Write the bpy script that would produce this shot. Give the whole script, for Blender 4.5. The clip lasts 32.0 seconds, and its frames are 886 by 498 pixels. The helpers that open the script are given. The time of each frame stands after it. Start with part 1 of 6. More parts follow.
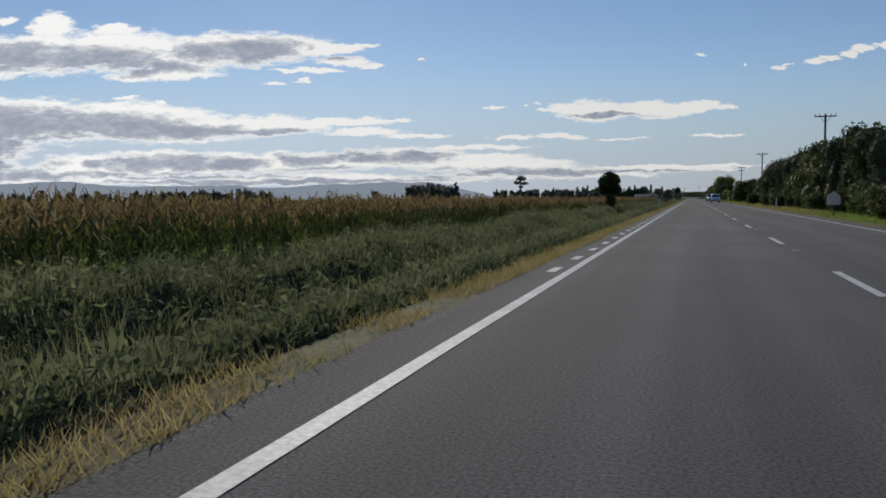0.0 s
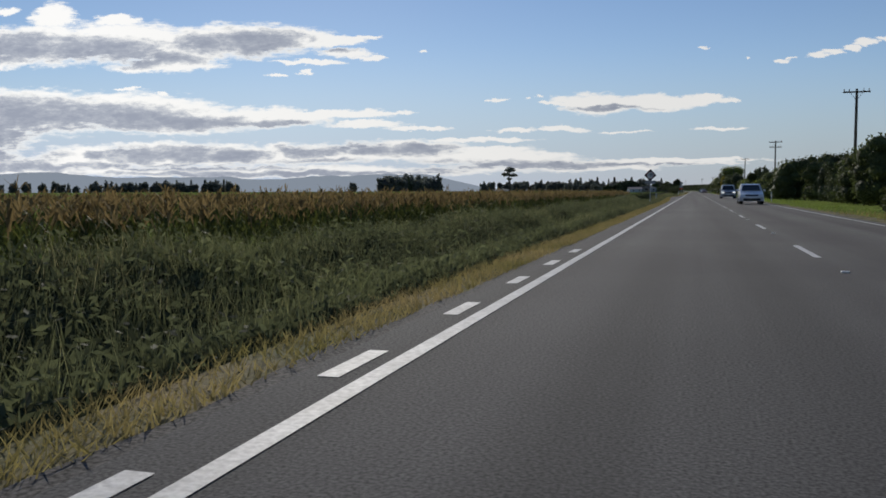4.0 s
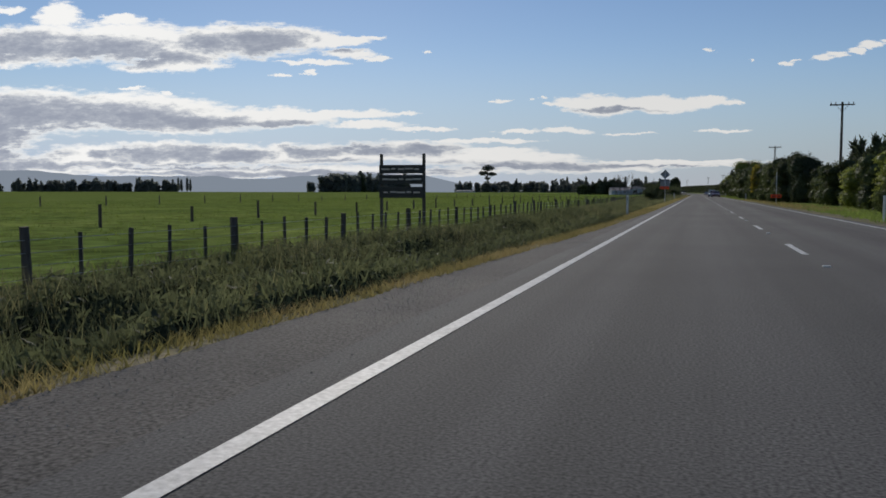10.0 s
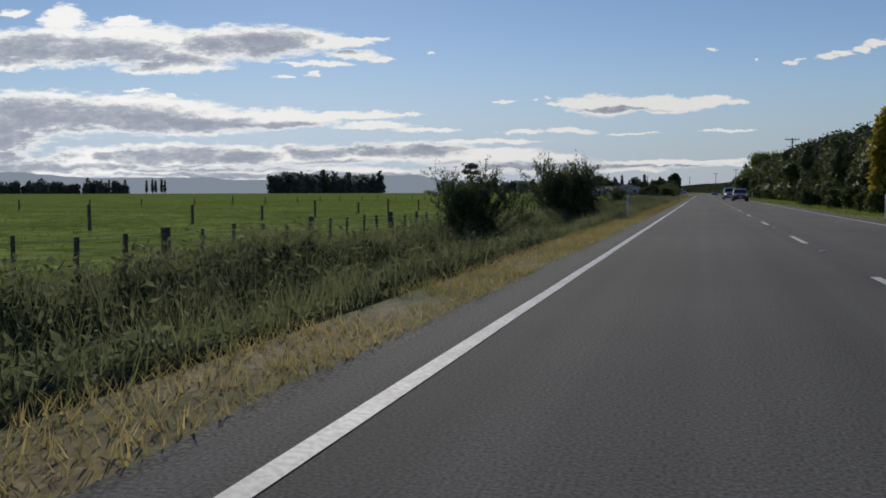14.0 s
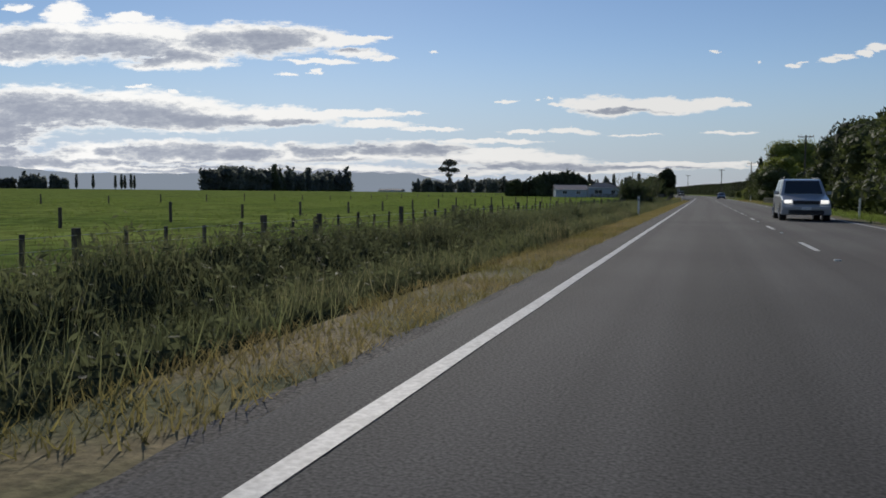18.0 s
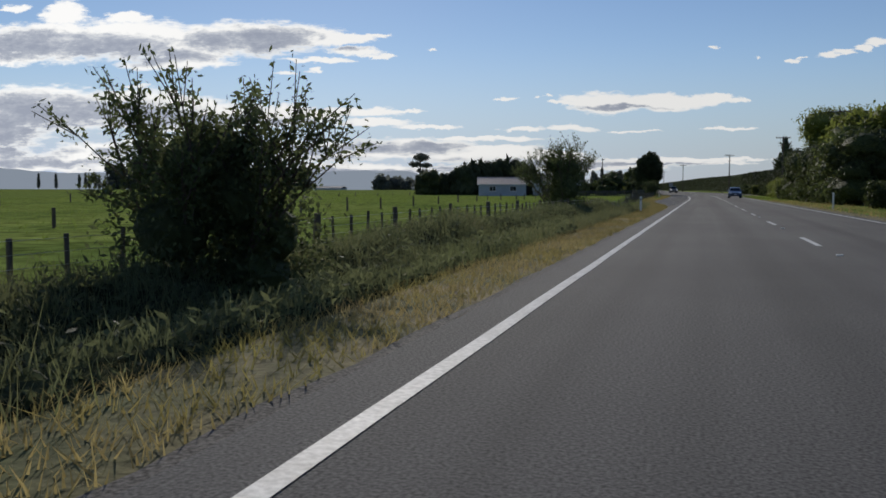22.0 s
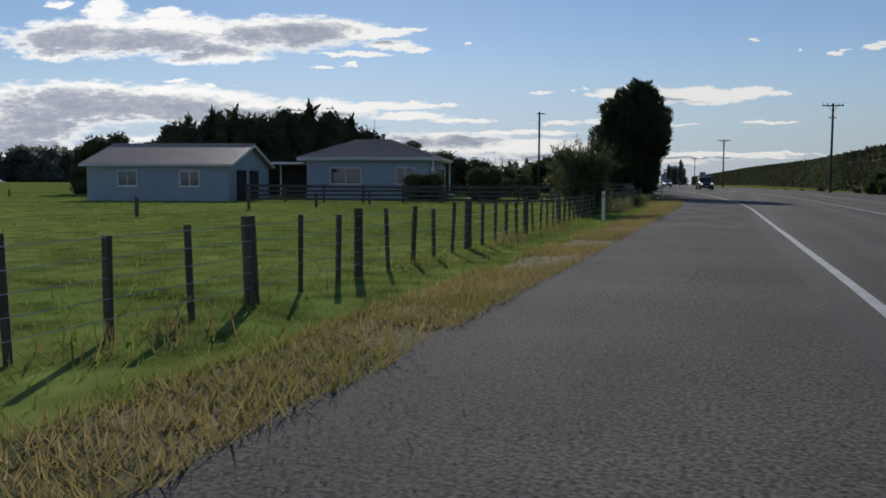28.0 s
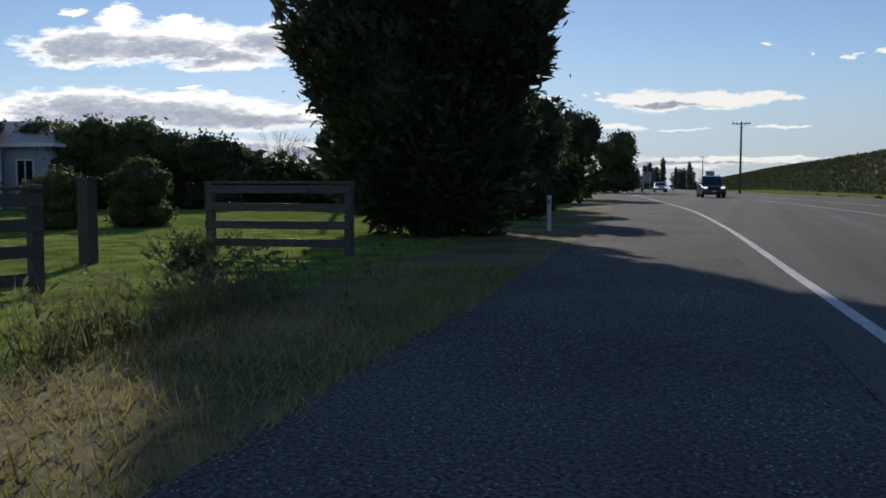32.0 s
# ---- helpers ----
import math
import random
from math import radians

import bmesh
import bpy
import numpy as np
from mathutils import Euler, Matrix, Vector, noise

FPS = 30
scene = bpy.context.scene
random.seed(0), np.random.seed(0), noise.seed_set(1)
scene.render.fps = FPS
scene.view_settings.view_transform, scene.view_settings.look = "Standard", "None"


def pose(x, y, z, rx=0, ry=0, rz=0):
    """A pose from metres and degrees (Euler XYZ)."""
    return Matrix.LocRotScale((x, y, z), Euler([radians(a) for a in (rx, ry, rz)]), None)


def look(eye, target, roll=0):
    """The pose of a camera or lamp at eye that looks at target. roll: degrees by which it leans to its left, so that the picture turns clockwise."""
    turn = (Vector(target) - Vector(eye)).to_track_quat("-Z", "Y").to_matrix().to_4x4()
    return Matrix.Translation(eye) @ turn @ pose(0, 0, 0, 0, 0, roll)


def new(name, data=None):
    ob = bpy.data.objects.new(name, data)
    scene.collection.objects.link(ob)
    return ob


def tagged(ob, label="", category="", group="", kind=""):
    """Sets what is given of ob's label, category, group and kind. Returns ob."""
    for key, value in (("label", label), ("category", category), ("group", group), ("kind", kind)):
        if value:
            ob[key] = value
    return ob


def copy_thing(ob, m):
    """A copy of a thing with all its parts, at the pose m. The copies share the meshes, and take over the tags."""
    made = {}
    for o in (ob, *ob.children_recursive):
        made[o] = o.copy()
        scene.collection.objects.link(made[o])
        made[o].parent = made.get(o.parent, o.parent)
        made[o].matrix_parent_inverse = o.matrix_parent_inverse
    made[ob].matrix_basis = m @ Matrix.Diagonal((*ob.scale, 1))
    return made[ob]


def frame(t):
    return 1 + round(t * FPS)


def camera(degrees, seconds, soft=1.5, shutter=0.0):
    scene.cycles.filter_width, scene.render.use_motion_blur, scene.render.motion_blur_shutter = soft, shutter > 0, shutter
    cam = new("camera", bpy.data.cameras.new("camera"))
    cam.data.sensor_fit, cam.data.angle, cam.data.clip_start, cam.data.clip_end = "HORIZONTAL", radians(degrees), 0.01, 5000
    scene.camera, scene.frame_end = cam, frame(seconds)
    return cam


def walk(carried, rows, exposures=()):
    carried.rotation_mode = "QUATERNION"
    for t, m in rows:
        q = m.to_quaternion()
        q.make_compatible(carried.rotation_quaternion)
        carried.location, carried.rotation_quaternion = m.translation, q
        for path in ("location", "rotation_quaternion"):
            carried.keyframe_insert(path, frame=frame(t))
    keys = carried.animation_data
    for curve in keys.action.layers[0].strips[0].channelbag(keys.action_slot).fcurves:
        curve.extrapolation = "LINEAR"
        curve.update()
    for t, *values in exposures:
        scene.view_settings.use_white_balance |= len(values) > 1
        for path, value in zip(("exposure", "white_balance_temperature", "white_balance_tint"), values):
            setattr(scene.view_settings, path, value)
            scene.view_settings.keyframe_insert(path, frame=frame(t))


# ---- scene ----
# The camera drives along +y on the left lane; the road's centre line starts on x = 0.
cam = camera(55.45, 32.0, soft=1.7)
EYE = 1.024
# seconds, x, y, turn to the left, tilt, lean, in metres and degrees
ROWS = [
    (0.0, -1.88, 0.00, 16.44, -3.40, -0.42),
    (0.5, -1.87, 11.96, 16.51, -3.38, -0.39),
    (1.0, -1.86, 23.94, 16.58, -3.26, -0.40),
    (1.5, -1.84, 35.93, 16.65, -3.34, -0.34),
    (2.0, -1.83, 47.92, 16.66, -3.54, -0.20),
    (2.5, -1.86, 59.83, 16.70, -3.67, -0.04),
    (3.0, -1.87, 71.75, 16.61, -3.78, -0.06),
    (3.5, -1.86, 83.68, 16.55, -3.89, -0.15),
    (5.5, -1.71, 131.47, 16.59, -3.91, -0.28),
    (6.0, -1.81, 143.70, 16.59, -3.87, -0.27),
    (6.5, -1.91, 156.03, 16.71, -3.76, -0.27),
    (7.0, -1.95, 168.48, 16.72, -3.83, -0.22),
    (7.5, -1.96, 181.02, 16.75, -3.71, -0.14),
    (8.0, -1.94, 193.65, 16.79, -3.74, -0.08),
    (8.5, -1.90, 206.32, 16.83, -3.72, -0.03),
    (9.0, -1.85, 219.01, 16.82, -3.80, 0.03),
    (9.5, -1.79, 231.68, 16.78, -3.71, 0.06),
    (10.0, -1.74, 244.30, 16.75, -3.85, 0.10),
    (10.5, -1.70, 256.81, 16.74, -3.79, 0.08),
    (11.0, -1.66, 269.16, 16.75, -3.78, 0.04),
    (11.5, -1.63, 281.43, 16.80, -3.78, 0.00),
    (12.0, -1.62, 293.64, 16.78, -3.55, -0.07),
    (12.5, -1.62, 305.81, 16.80, -3.59, -0.15),
    (13.0, -1.68, 317.86, 16.85, -3.57, -0.11),
    (13.5, -1.84, 329.60, 16.95, -3.68, -0.16),
    (14.0, -2.01, 341.22, 17.04, -3.80, -0.12),
    (14.5, -2.15, 352.74, 17.25, -3.82, -0.08),
    (16.5, -2.06, 396.81, 17.21, -3.76, 0.01),
    (17.0, -2.07, 408.52, 17.06, -3.81, 0.18),
    (17.5, -2.06, 420.44, 17.11, -3.83, 0.43),
    (18.0, -2.06, 432.50, 17.07, -3.85, 0.51),
    (18.5, -2.07, 444.64, 17.01, -3.78, 0.55),
    (19.0, -2.08, 456.72, 17.06, -3.65, 0.52),
    (19.5, -2.13, 468.51, 16.97, -3.73, 0.42),
    (20.0, -2.17, 479.95, 16.98, -3.85, 0.20),
    (20.5, -2.17, 490.97, 16.98, -3.79, 0.15),
    (21.0, -2.15, 501.67, 16.96, -3.80, 0.13),
    (21.5, -2.13, 512.12, 17.01, -3.86, 0.12),
    (22.0, -2.09, 522.44, 17.09, -4.00, 0.11),
    (22.5, -2.05, 532.74, 17.11, -3.97, 0.07),
    (23.0, -2.00, 543.15, 17.13, -4.11, -0.03),
    (23.5, -1.96, 553.80, 17.23, -4.04, -0.06),
    (24.0, -2.13, 564.50, 17.26, -4.10, -0.08),
    (24.5, -2.32, 574.98, 17.56, -4.14, -0.20),
    (25.0, -2.56, 585.18, 17.99, -4.16, -0.29),
    (25.5, -2.97, 595.05, 18.40, -4.32, -0.31),
    (26.0, -3.41, 604.58, 18.86, -4.34, -0.23),
    (26.5, -3.87, 613.85, 19.25, -4.45, 0.06),
    (28.5, -5.11, 646.28, 19.45, -4.37, 0.26),
    (29.0, -5.20, 653.58, 19.41, -4.26, 0.29),
    (29.5, -5.39, 660.57, 19.30, -4.03, 0.27),
    (30.0, -5.51, 667.13, 19.38, -4.35, 0.14),
    (30.5, -5.61, 673.16, 19.55, -4.45, -0.03),
    (31.0, -5.85, 678.78, 19.67, -4.24, -0.01),
    (31.5, -6.11, 684.16, 19.94, -4.25, 0.04),
    (32.0, -6.46, 689.43, 20.23, -4.05, 0.10),
]
PATH = [(t, look((x, y, EYE), (x - math.sin(radians(a)) * math.cos(radians(b)), y + math.cos(radians(a)) * math.cos(radians(b)), EYE + math.sin(radians(b))), c)) for t, x, y, a, b, c in ROWS]
walk(cam, PATH, [(0.0, -0.80), (1.5, -0.72), (8.0, -0.72), (9.2, -0.80), (14.5, -0.82), (17.0, -0.72), (24.0, -0.72), (25.2, -0.82), (27.5, -0.76), (29.5, -0.60), (32.0, -0.52)])

# ---- light: a low afternoon sun ahead, blue sky with broken cloud ----
SUN_LEFT, SUN_UP = 26.0, 22.0
sun_data = bpy.data.lights.new("sun", "SUN")
sun_data.energy, sun_data.angle, sun_data.color = 4.7, radians(0.6), (1.0, 0.93, 0.82)
sun = new("sun", sun_data)
sun.matrix_world = look((math.sin(radians(-SUN_LEFT)) * 100, math.cos(radians(SUN_LEFT)) * 100, math.tan(radians(SUN_UP)) * 100), (0, 0, 0))

# clouds: place across, depth below the top of the view, half width, half height, in thousandths of the view's distance
CLOUDS = (
    "90 80 170 36, 118 32 40 26, 240 76 150 38, 330 92 75 36, 430 72 150 32, 520 68 90 22, 590 70 80 11, 655 66 48 4, 620 93 58 9, 668 101 30 4, 300 115 110 12, 560 109 70 4, 20 108 70 14, 220 38 40 11,"
    "505 131 25 3, 553 125 13 4, 757 90 10 3, 30 22 24 8, 60 195 230 40, -40 235 130 36, 250 196 160 34, 330 212 150 26, 480 206 130 18, 600 201 110 9, 690 199 50 3, 655 218 75 6, 755 225 55 4, 235 158 20 3, 300 163 14 3,"
    "180 276 110 26, 300 270 130 24, 420 272 120 20, 560 270 140 20, 720 263 130 18, 850 247 115 4, 880 277 170 13, 480 300 520 11, 1000 290 200 11, 1150 286 190 4, 870 262 90 6, 1210 281 170 3, 30 288 140 17, -60 270 120 22,"
    "1060 184 75 18, 1160 181 85 16, 1240 176 65 9, 985 184 28 4, 1290 177 25 3, 920 230 42 4, 1000 228 46 6, 1110 232 58 2, 1280 228 42 3, 1392 111 20 4, 1412 106 12 2, 1450 101 22 6, 1472 94 22 5, 1508 86 22 6, 1535 78 24 7, 1590 70 36 9,"
    "882 175 16 4, 865 177 6 2, 937 173 7 2, 964 171 6 2, 1258 88 9 4, 1323 108 7 2, -500 150 320 50, 2100 100 300 40, 1900 240 300 16"
)
# their shaded grey hearts
HEARTS = "10 222 150 34, -10 262 120 24, 40 86 95 24, 180 90 115 22, 270 104 95 13, 385 76 55 17, 465 76 75 22, 575 86 55 5, 60 197 140 27, 200 203 130 21, 310 216 150 15, 10 244 120 26, 450 216 120 8, 250 270 50 15, 345 266 50 15, 430 272 60 12, 560 266 50 10, 640 259 65 11, 745 263 70 10, 180 272 24 9, 960 289 120 7, 850 292 110 7, 480 304 300 5, 60 290 120 8, 330 291 200 6, 650 284 150 6, -30 270 90 14, 1150 289 110 3, 1080 191 70 3"


def make_world():
    w = bpy.data.worlds.new("sky")
    scene.world = w
    w.use_nodes = True
    nt = w.node_tree
    nt.nodes.clear()
    N, L = nt.nodes.new, nt.links.new

    def math_node(op, a, b=None, c=None, clamp=False):
        n = N("ShaderNodeMath")
        n.operation, n.use_clamp = op, clamp
        for i, v in enumerate((a, b, c)):
            if v is None:
                continue
            if isinstance(v, (int, float)):
                n.inputs[i].default_value = v
            else:
                L(v, n.inputs[i])
        return n.outputs[0]

    def vec(op, a, b, c=None, out=0):
        n = N("ShaderNodeVectorMath")
        n.operation = op
        for i, v in enumerate((a, b, c)):
            if v is None:
                continue
            if isinstance(v, tuple):
                n.inputs[i].default_value = v
            else:
                L(v, n.inputs[i])
        return n.outputs[out]

    sky = N("ShaderNodeTexSky")
    sky.sky_type, sky.sun_disc = "NISHITA", False
    sky.sun_elevation, sky.sun_rotation = radians(SUN_UP), radians(-SUN_LEFT)
    sky.air_density, sky.dust_density, sky.ozone_density, sky.altitude = 1.0, 0.04, 1.0, 10
    back = N("ShaderNodeBackground")
    vivid = N("ShaderNodeHueSaturation")
    vivid.inputs["Saturation"].default_value = 1.05
    L(sky.outputs[0], vivid.inputs["Color"])
    L(vec("MULTIPLY", vivid.outputs[0], (0.93, 1.0, 1.22)), back.inputs[0])
    back.inputs[1].default_value = 0.105
    co = N("ShaderNodeTexCoord").outputs["Generated"]
    turn = radians(16.8)
    ahead = math_node("MAXIMUM", math_node("ABSOLUTE", vec("DOT_PRODUCT", co, (-math.sin(turn), math.cos(turn), 0), out=1)), 0.08)
    side = math_node("DIVIDE", vec("DOT_PRODUCT", co, (math.cos(turn), math.sin(turn), 0), out=1), ahead)
    up = math_node("DIVIDE", vec("DOT_PRODUCT", co, (0, 0, 1), out=1), ahead)
    flat = N("ShaderNodeCombineXYZ")
    L(math_node("MULTIPLY_ADD", side, 1492, 784), flat.inputs[0])
    L(math_node("MULTIPLY", up, 1492), flat.inputs[1])
    uv = flat.outputs[0]

    def ripple(at, sx, sy, detail, rough=0.55):
        n = N("ShaderNodeTexNoise")
        n.inputs["Detail"].default_value, n.inputs["Roughness"].default_value, n.inputs["Scale"].default_value = detail, rough, 1.0
        L(vec("MULTIPLY", at, (1 / sx, 1 / sy, 1)), n.inputs["Vector"])
        return n.outputs

    def nearest(at, text):
        best = None
        for one in text.split(","):
            u, v, hw, hh = [float(k) for k in one.split()]
            q = vec("MULTIPLY_ADD", at, (1 / hw, 1 / hh, 0), (-u / hw, -(336 - v) / hh, 0))
            r = vec("DOT_PRODUCT", q, q, out=1)
            best = r if best is None else math_node("MINIMUM", best, r)
        return math_node("SUBTRACT", 1.0, math_node("MINIMUM", best, 4.0))

    # billows bend the outlines at two sizes
    swell = vec("MULTIPLY", vec("SUBTRACT", ripple(uv, 60, 26, 2.0)[1], (0.5, 0.5, 0.5)), (70, 20, 0))
    curl = vec("MULTIPLY", vec("SUBTRACT", ripple(uv, 19, 8, 4.0, 0.6)[1], (0.5, 0.5, 0.5)), (34, 9, 0))
    fray = vec("MULTIPLY", vec("SUBTRACT", ripple(uv, 6, 3.2, 5.0, 0.65)[1], (0.5, 0.5, 0.5)), (14, 6, 0))
    bent = vec("ADD", vec("ADD", vec("ADD", uv, swell), curl), fray)
    wisp = ripple(uv, 34, 9, 6.0, 0.66)[0]
    thick = math_node("ADD", nearest(bent, CLOUDS), math_node("MULTIPLY_ADD", wisp, 1.8, -0.90))
    cover = N("ShaderNodeMapRange")
    cover.interpolation_type = "SMOOTHSTEP"
    L(thick, cover.inputs[0])
    cover.inputs[1].default_value, cover.inputs[2].default_value, cover.inputs[4].default_value = -0.22, 0.50, 0.97
    soft = vec("ADD", uv, vec("MULTIPLY_ADD", swell, (1.1, 1.1, 0), vec("MULTIPLY", curl, (0.7, 0.7, 0))))
    heart = math_node("MULTIPLY_ADD", nearest(soft, HEARTS), 0.48, math_node("MULTIPLY_ADD", ripple(uv, 62, 24, 5.0, 0.62)[0], 1.5, math_node("MULTIPLY_ADD", ripple(uv, 17, 7, 6.0, 0.7)[0], 1.3, -0.98)))
    rim = N("ShaderNodeMapRange")
    rim.interpolation_type = "SMOOTHSTEP"
    L(thick, rim.inputs[0])
    rim.inputs[1].default_value, rim.inputs[2].default_value, rim.inputs[3].default_value, rim.inputs[4].default_value = 0.10, 0.72, 0.0, 1.0
    shade = N("ShaderNodeValToRGB")
    e = shade.color_ramp.elements
    e[0].position, e[0].color = 0.0, (0.98, 0.97, 0.95, 1)
    e[1].position, e[1].color = 1.0, (0.33, 0.36, 0.44, 1)
    for at, c in ((0.16, (0.88, 0.88, 0.87, 1)), (0.38, (0.62, 0.64, 0.68, 1)), (0.66, (0.42, 0.45, 0.52, 1))):
        k = e.new(at)
        k.color = c
    L(math_node("MULTIPLY", heart, rim.outputs[0]), shade.inputs[0])
    cloud = N("ShaderNodeBackground")
    L(shade.outputs[0], cloud.inputs[0])
    # brighter towards the sun's side
    glow = N("ShaderNodeMapRange")
    L(side, glow.inputs[0])
    glow.inputs[1].default_value, glow.inputs[2].default_value, glow.inputs[3].default_value, glow.inputs[4].default_value = -0.4, 0.22, 1.66, 1.32
    L(glow.outputs[0], cloud.inputs[1])
    # pale veil towards the horizon
    veil = N("ShaderNodeMapRange")
    veil.interpolation_type = "SMOOTHSTEP"
    L(up, veil.inputs[0])
    veil.inputs[1].default_value, veil.inputs[2].default_value, veil.inputs[3].default_value, veil.inputs[4].default_value = 0.0, 0.18, 0.86, 0.0
    # thinner away from the sun's side
    lean = N("ShaderNodeMapRange")
    L(side, lean.inputs[0])
    lean.inputs[1].default_value, lean.inputs[2].default_value, lean.inputs[3].default_value, lean.inputs[4].default_value = -0.5, 0.4, 1.15, 0.90
    pale = math_node("MULTIPLY", veil.outputs[0], lean.outputs[0])
    haze = N("ShaderNodeBackground")
    haze.inputs[0].default_value = (0.55, 0.66, 0.86, 1)
    fade = N("ShaderNodeMapRange")
    L(side, fade.inputs[0])
    fade.inputs[1].default_value, fade.inputs[2].default_value, fade.inputs[3].default_value, fade.inputs[4].default_value = -0.2, 0.45, 1.38, 0.90
    L(fade.outputs[0], haze.inputs[1])
    m0 = N("ShaderNodeMixShader")
    L(pale, m0.inputs[0]), L(back.outputs[0], m0.inputs[1]), L(haze.outputs[0], m0.inputs[2])
    mix = N("ShaderNodeMixShader")
    L(cover.outputs[0], mix.inputs[0]), L(m0.outputs[0], mix.inputs[1]), L(cloud.outputs[0], mix.inputs[2])
    out = N("ShaderNodeOutputWorld")
    L(mix.outputs[0], out.inputs[0])


make_world()


# ---- materials ----
def material(name, color, rough=0.8, spread=0.25, scale=2.0, fine=40.0, bump=0.0, metal=0.0, other=None, per_piece=0.0, thin=0.0, spec=0.5, stretch=(1, 1, 1), streak=0.0):
    """Two scales of variation round a base colour. other: a second colour in patches. thin: light that comes through."""
    m = bpy.data.materials.new(name)
    m.use_nodes = True
    nt = m.node_tree
    N, L = nt.nodes.new, nt.links.new
    bsdf, out = nt.nodes["Principled BSDF"], nt.nodes["Material Output"]
    mp = N("ShaderNodeMapping")
    mp.inputs["Scale"].default_value = stretch
    geo = N("ShaderNodeNewGeometry")
    L(geo.outputs["Position"], mp.inputs[0])
    big = N("ShaderNodeTexNoise")
    big.inputs["Scale"].default_value, big.inputs["Detail"].default_value = scale, 4
    small = N("ShaderNodeTexNoise")
    small.inputs["Scale"].default_value, small.inputs["Detail"].default_value = fine, 3
    L(mp.outputs[0], big.inputs["Vector"]), L(mp.outputs[0], small.inputs["Vector"])
    ramp = N("ShaderNodeValToRGB")
    c2 = other or tuple(c * (1 - spread) for c in color)
    ramp.color_ramp.elements[0].position, ramp.color_ramp.elements[0].color = 0.35, (*c2, 1)
    ramp.color_ramp.elements[1].position, ramp.color_ramp.elements[1].color = 0.65, (*color, 1)
    L(big.outputs[0], ramp.inputs[0])
    val = N("ShaderNodeHueSaturation")
    L(ramp.outputs[0], val.inputs["Color"])
    mr = N("ShaderNodeMapRange")
    L(small.outputs[0], mr.inputs[0])
    mr.inputs[1].default_value, mr.inputs[2].default_value, mr.inputs[3].default_value, mr.inputs[4].default_value = 0.3, 0.7, 1 - spread, 1 + spread
    last = mr.outputs[0]
    if streak:
        sm = N("ShaderNodeMapping")
        sm.inputs["Scale"].default_value = (1.1, 0.012, 1)
        L(geo.outputs["Position"], sm.inputs[0])
        sn = N("ShaderNodeTexNoise")
        sn.inputs["Scale"].default_value, sn.inputs["Detail"].default_value = 1.0, 3
        L(sm.outputs[0], sn.inputs["Vector"])
        sr = N("ShaderNodeMapRange")
        L(sn.outputs[0], sr.inputs[0])
        sr.inputs[1].default_value, sr.inputs[2].default_value, sr.inputs[3].default_value, sr.inputs[4].default_value = 0.3, 0.7, 1 - streak, 1 + streak
        sp = N("ShaderNodeMath")
        sp.operation = "MULTIPLY"
        L(last, sp.inputs[0]), L(sr.outputs[0], sp.inputs[1])
        last = sp.outputs[0]
    if per_piece:
        info = N("ShaderNodeObjectInfo")
        isl = N("ShaderNodeNewGeometry")
        add = N("ShaderNodeMath")
        add.operation = "ADD"
        L(info.outputs["Random"], add.inputs[0]), L(isl.outputs["Random Per Island"], add.inputs[1])
        pm = N("ShaderNodeMath")
        pm.operation = "MULTIPLY_ADD"
        L(add.outputs[0], pm.inputs[0])
        pm.inputs[1].default_value, pm.inputs[2].default_value = per_piece, 1 - per_piece
        mul = N("ShaderNodeMath")
        mul.operation = "MULTIPLY"
        L(last, mul.inputs[0]), L(pm.outputs[0], mul.inputs[1])
        last = mul.outputs[0]
    L(last, val.inputs["Value"])
    L(val.outputs[0], bsdf.inputs["Base Color"])
    bsdf.inputs["Roughness"].default_value, bsdf.inputs["Metallic"].default_value = rough, metal
    bsdf.inputs["Specular IOR Level"].default_value = spec
    if bump:
        b = N("ShaderNodeBump")
        b.inputs["Strength"].default_value, b.inputs["Distance"].default_value = bump, 0.02
        L(small.outputs[0], b.inputs["Height"]), L(b.outputs[0], bsdf.inputs["Normal"])
    if thin:
        tr = N("ShaderNodeBsdfTranslucent")
        L(val.outputs[0], tr.inputs[0])
        mx = N("ShaderNodeMixShader")
        mx.inputs[0].default_value = thin
        L(bsdf.outputs[0], mx.inputs[1]), L(tr.outputs[0], mx.inputs[2]), L(mx.outputs[0], out.inputs[0])
    return m


def glass_material(name, color, rough=0.05):
    m = bpy.data.materials.new(name)
    m.use_nodes = True
    b = m.node_tree.nodes["Principled BSDF"]
    b.inputs["Base Color"].default_value = (*color, 1)
    b.inputs["Roughness"].default_value = rough
    b.inputs["Specular IOR Level"].default_value = 0.8
    return m


def glow_material(name, color, strength):
    m = bpy.data.materials.new(name)
    m.use_nodes = True
    b = m.node_tree.nodes["Principled BSDF"]
    b.inputs["Base Color"].default_value = (*color, 1)
    b.inputs["Emission Color"].default_value = (*color, 1)
    b.inputs["Emission Strength"].default_value = strength
    return m


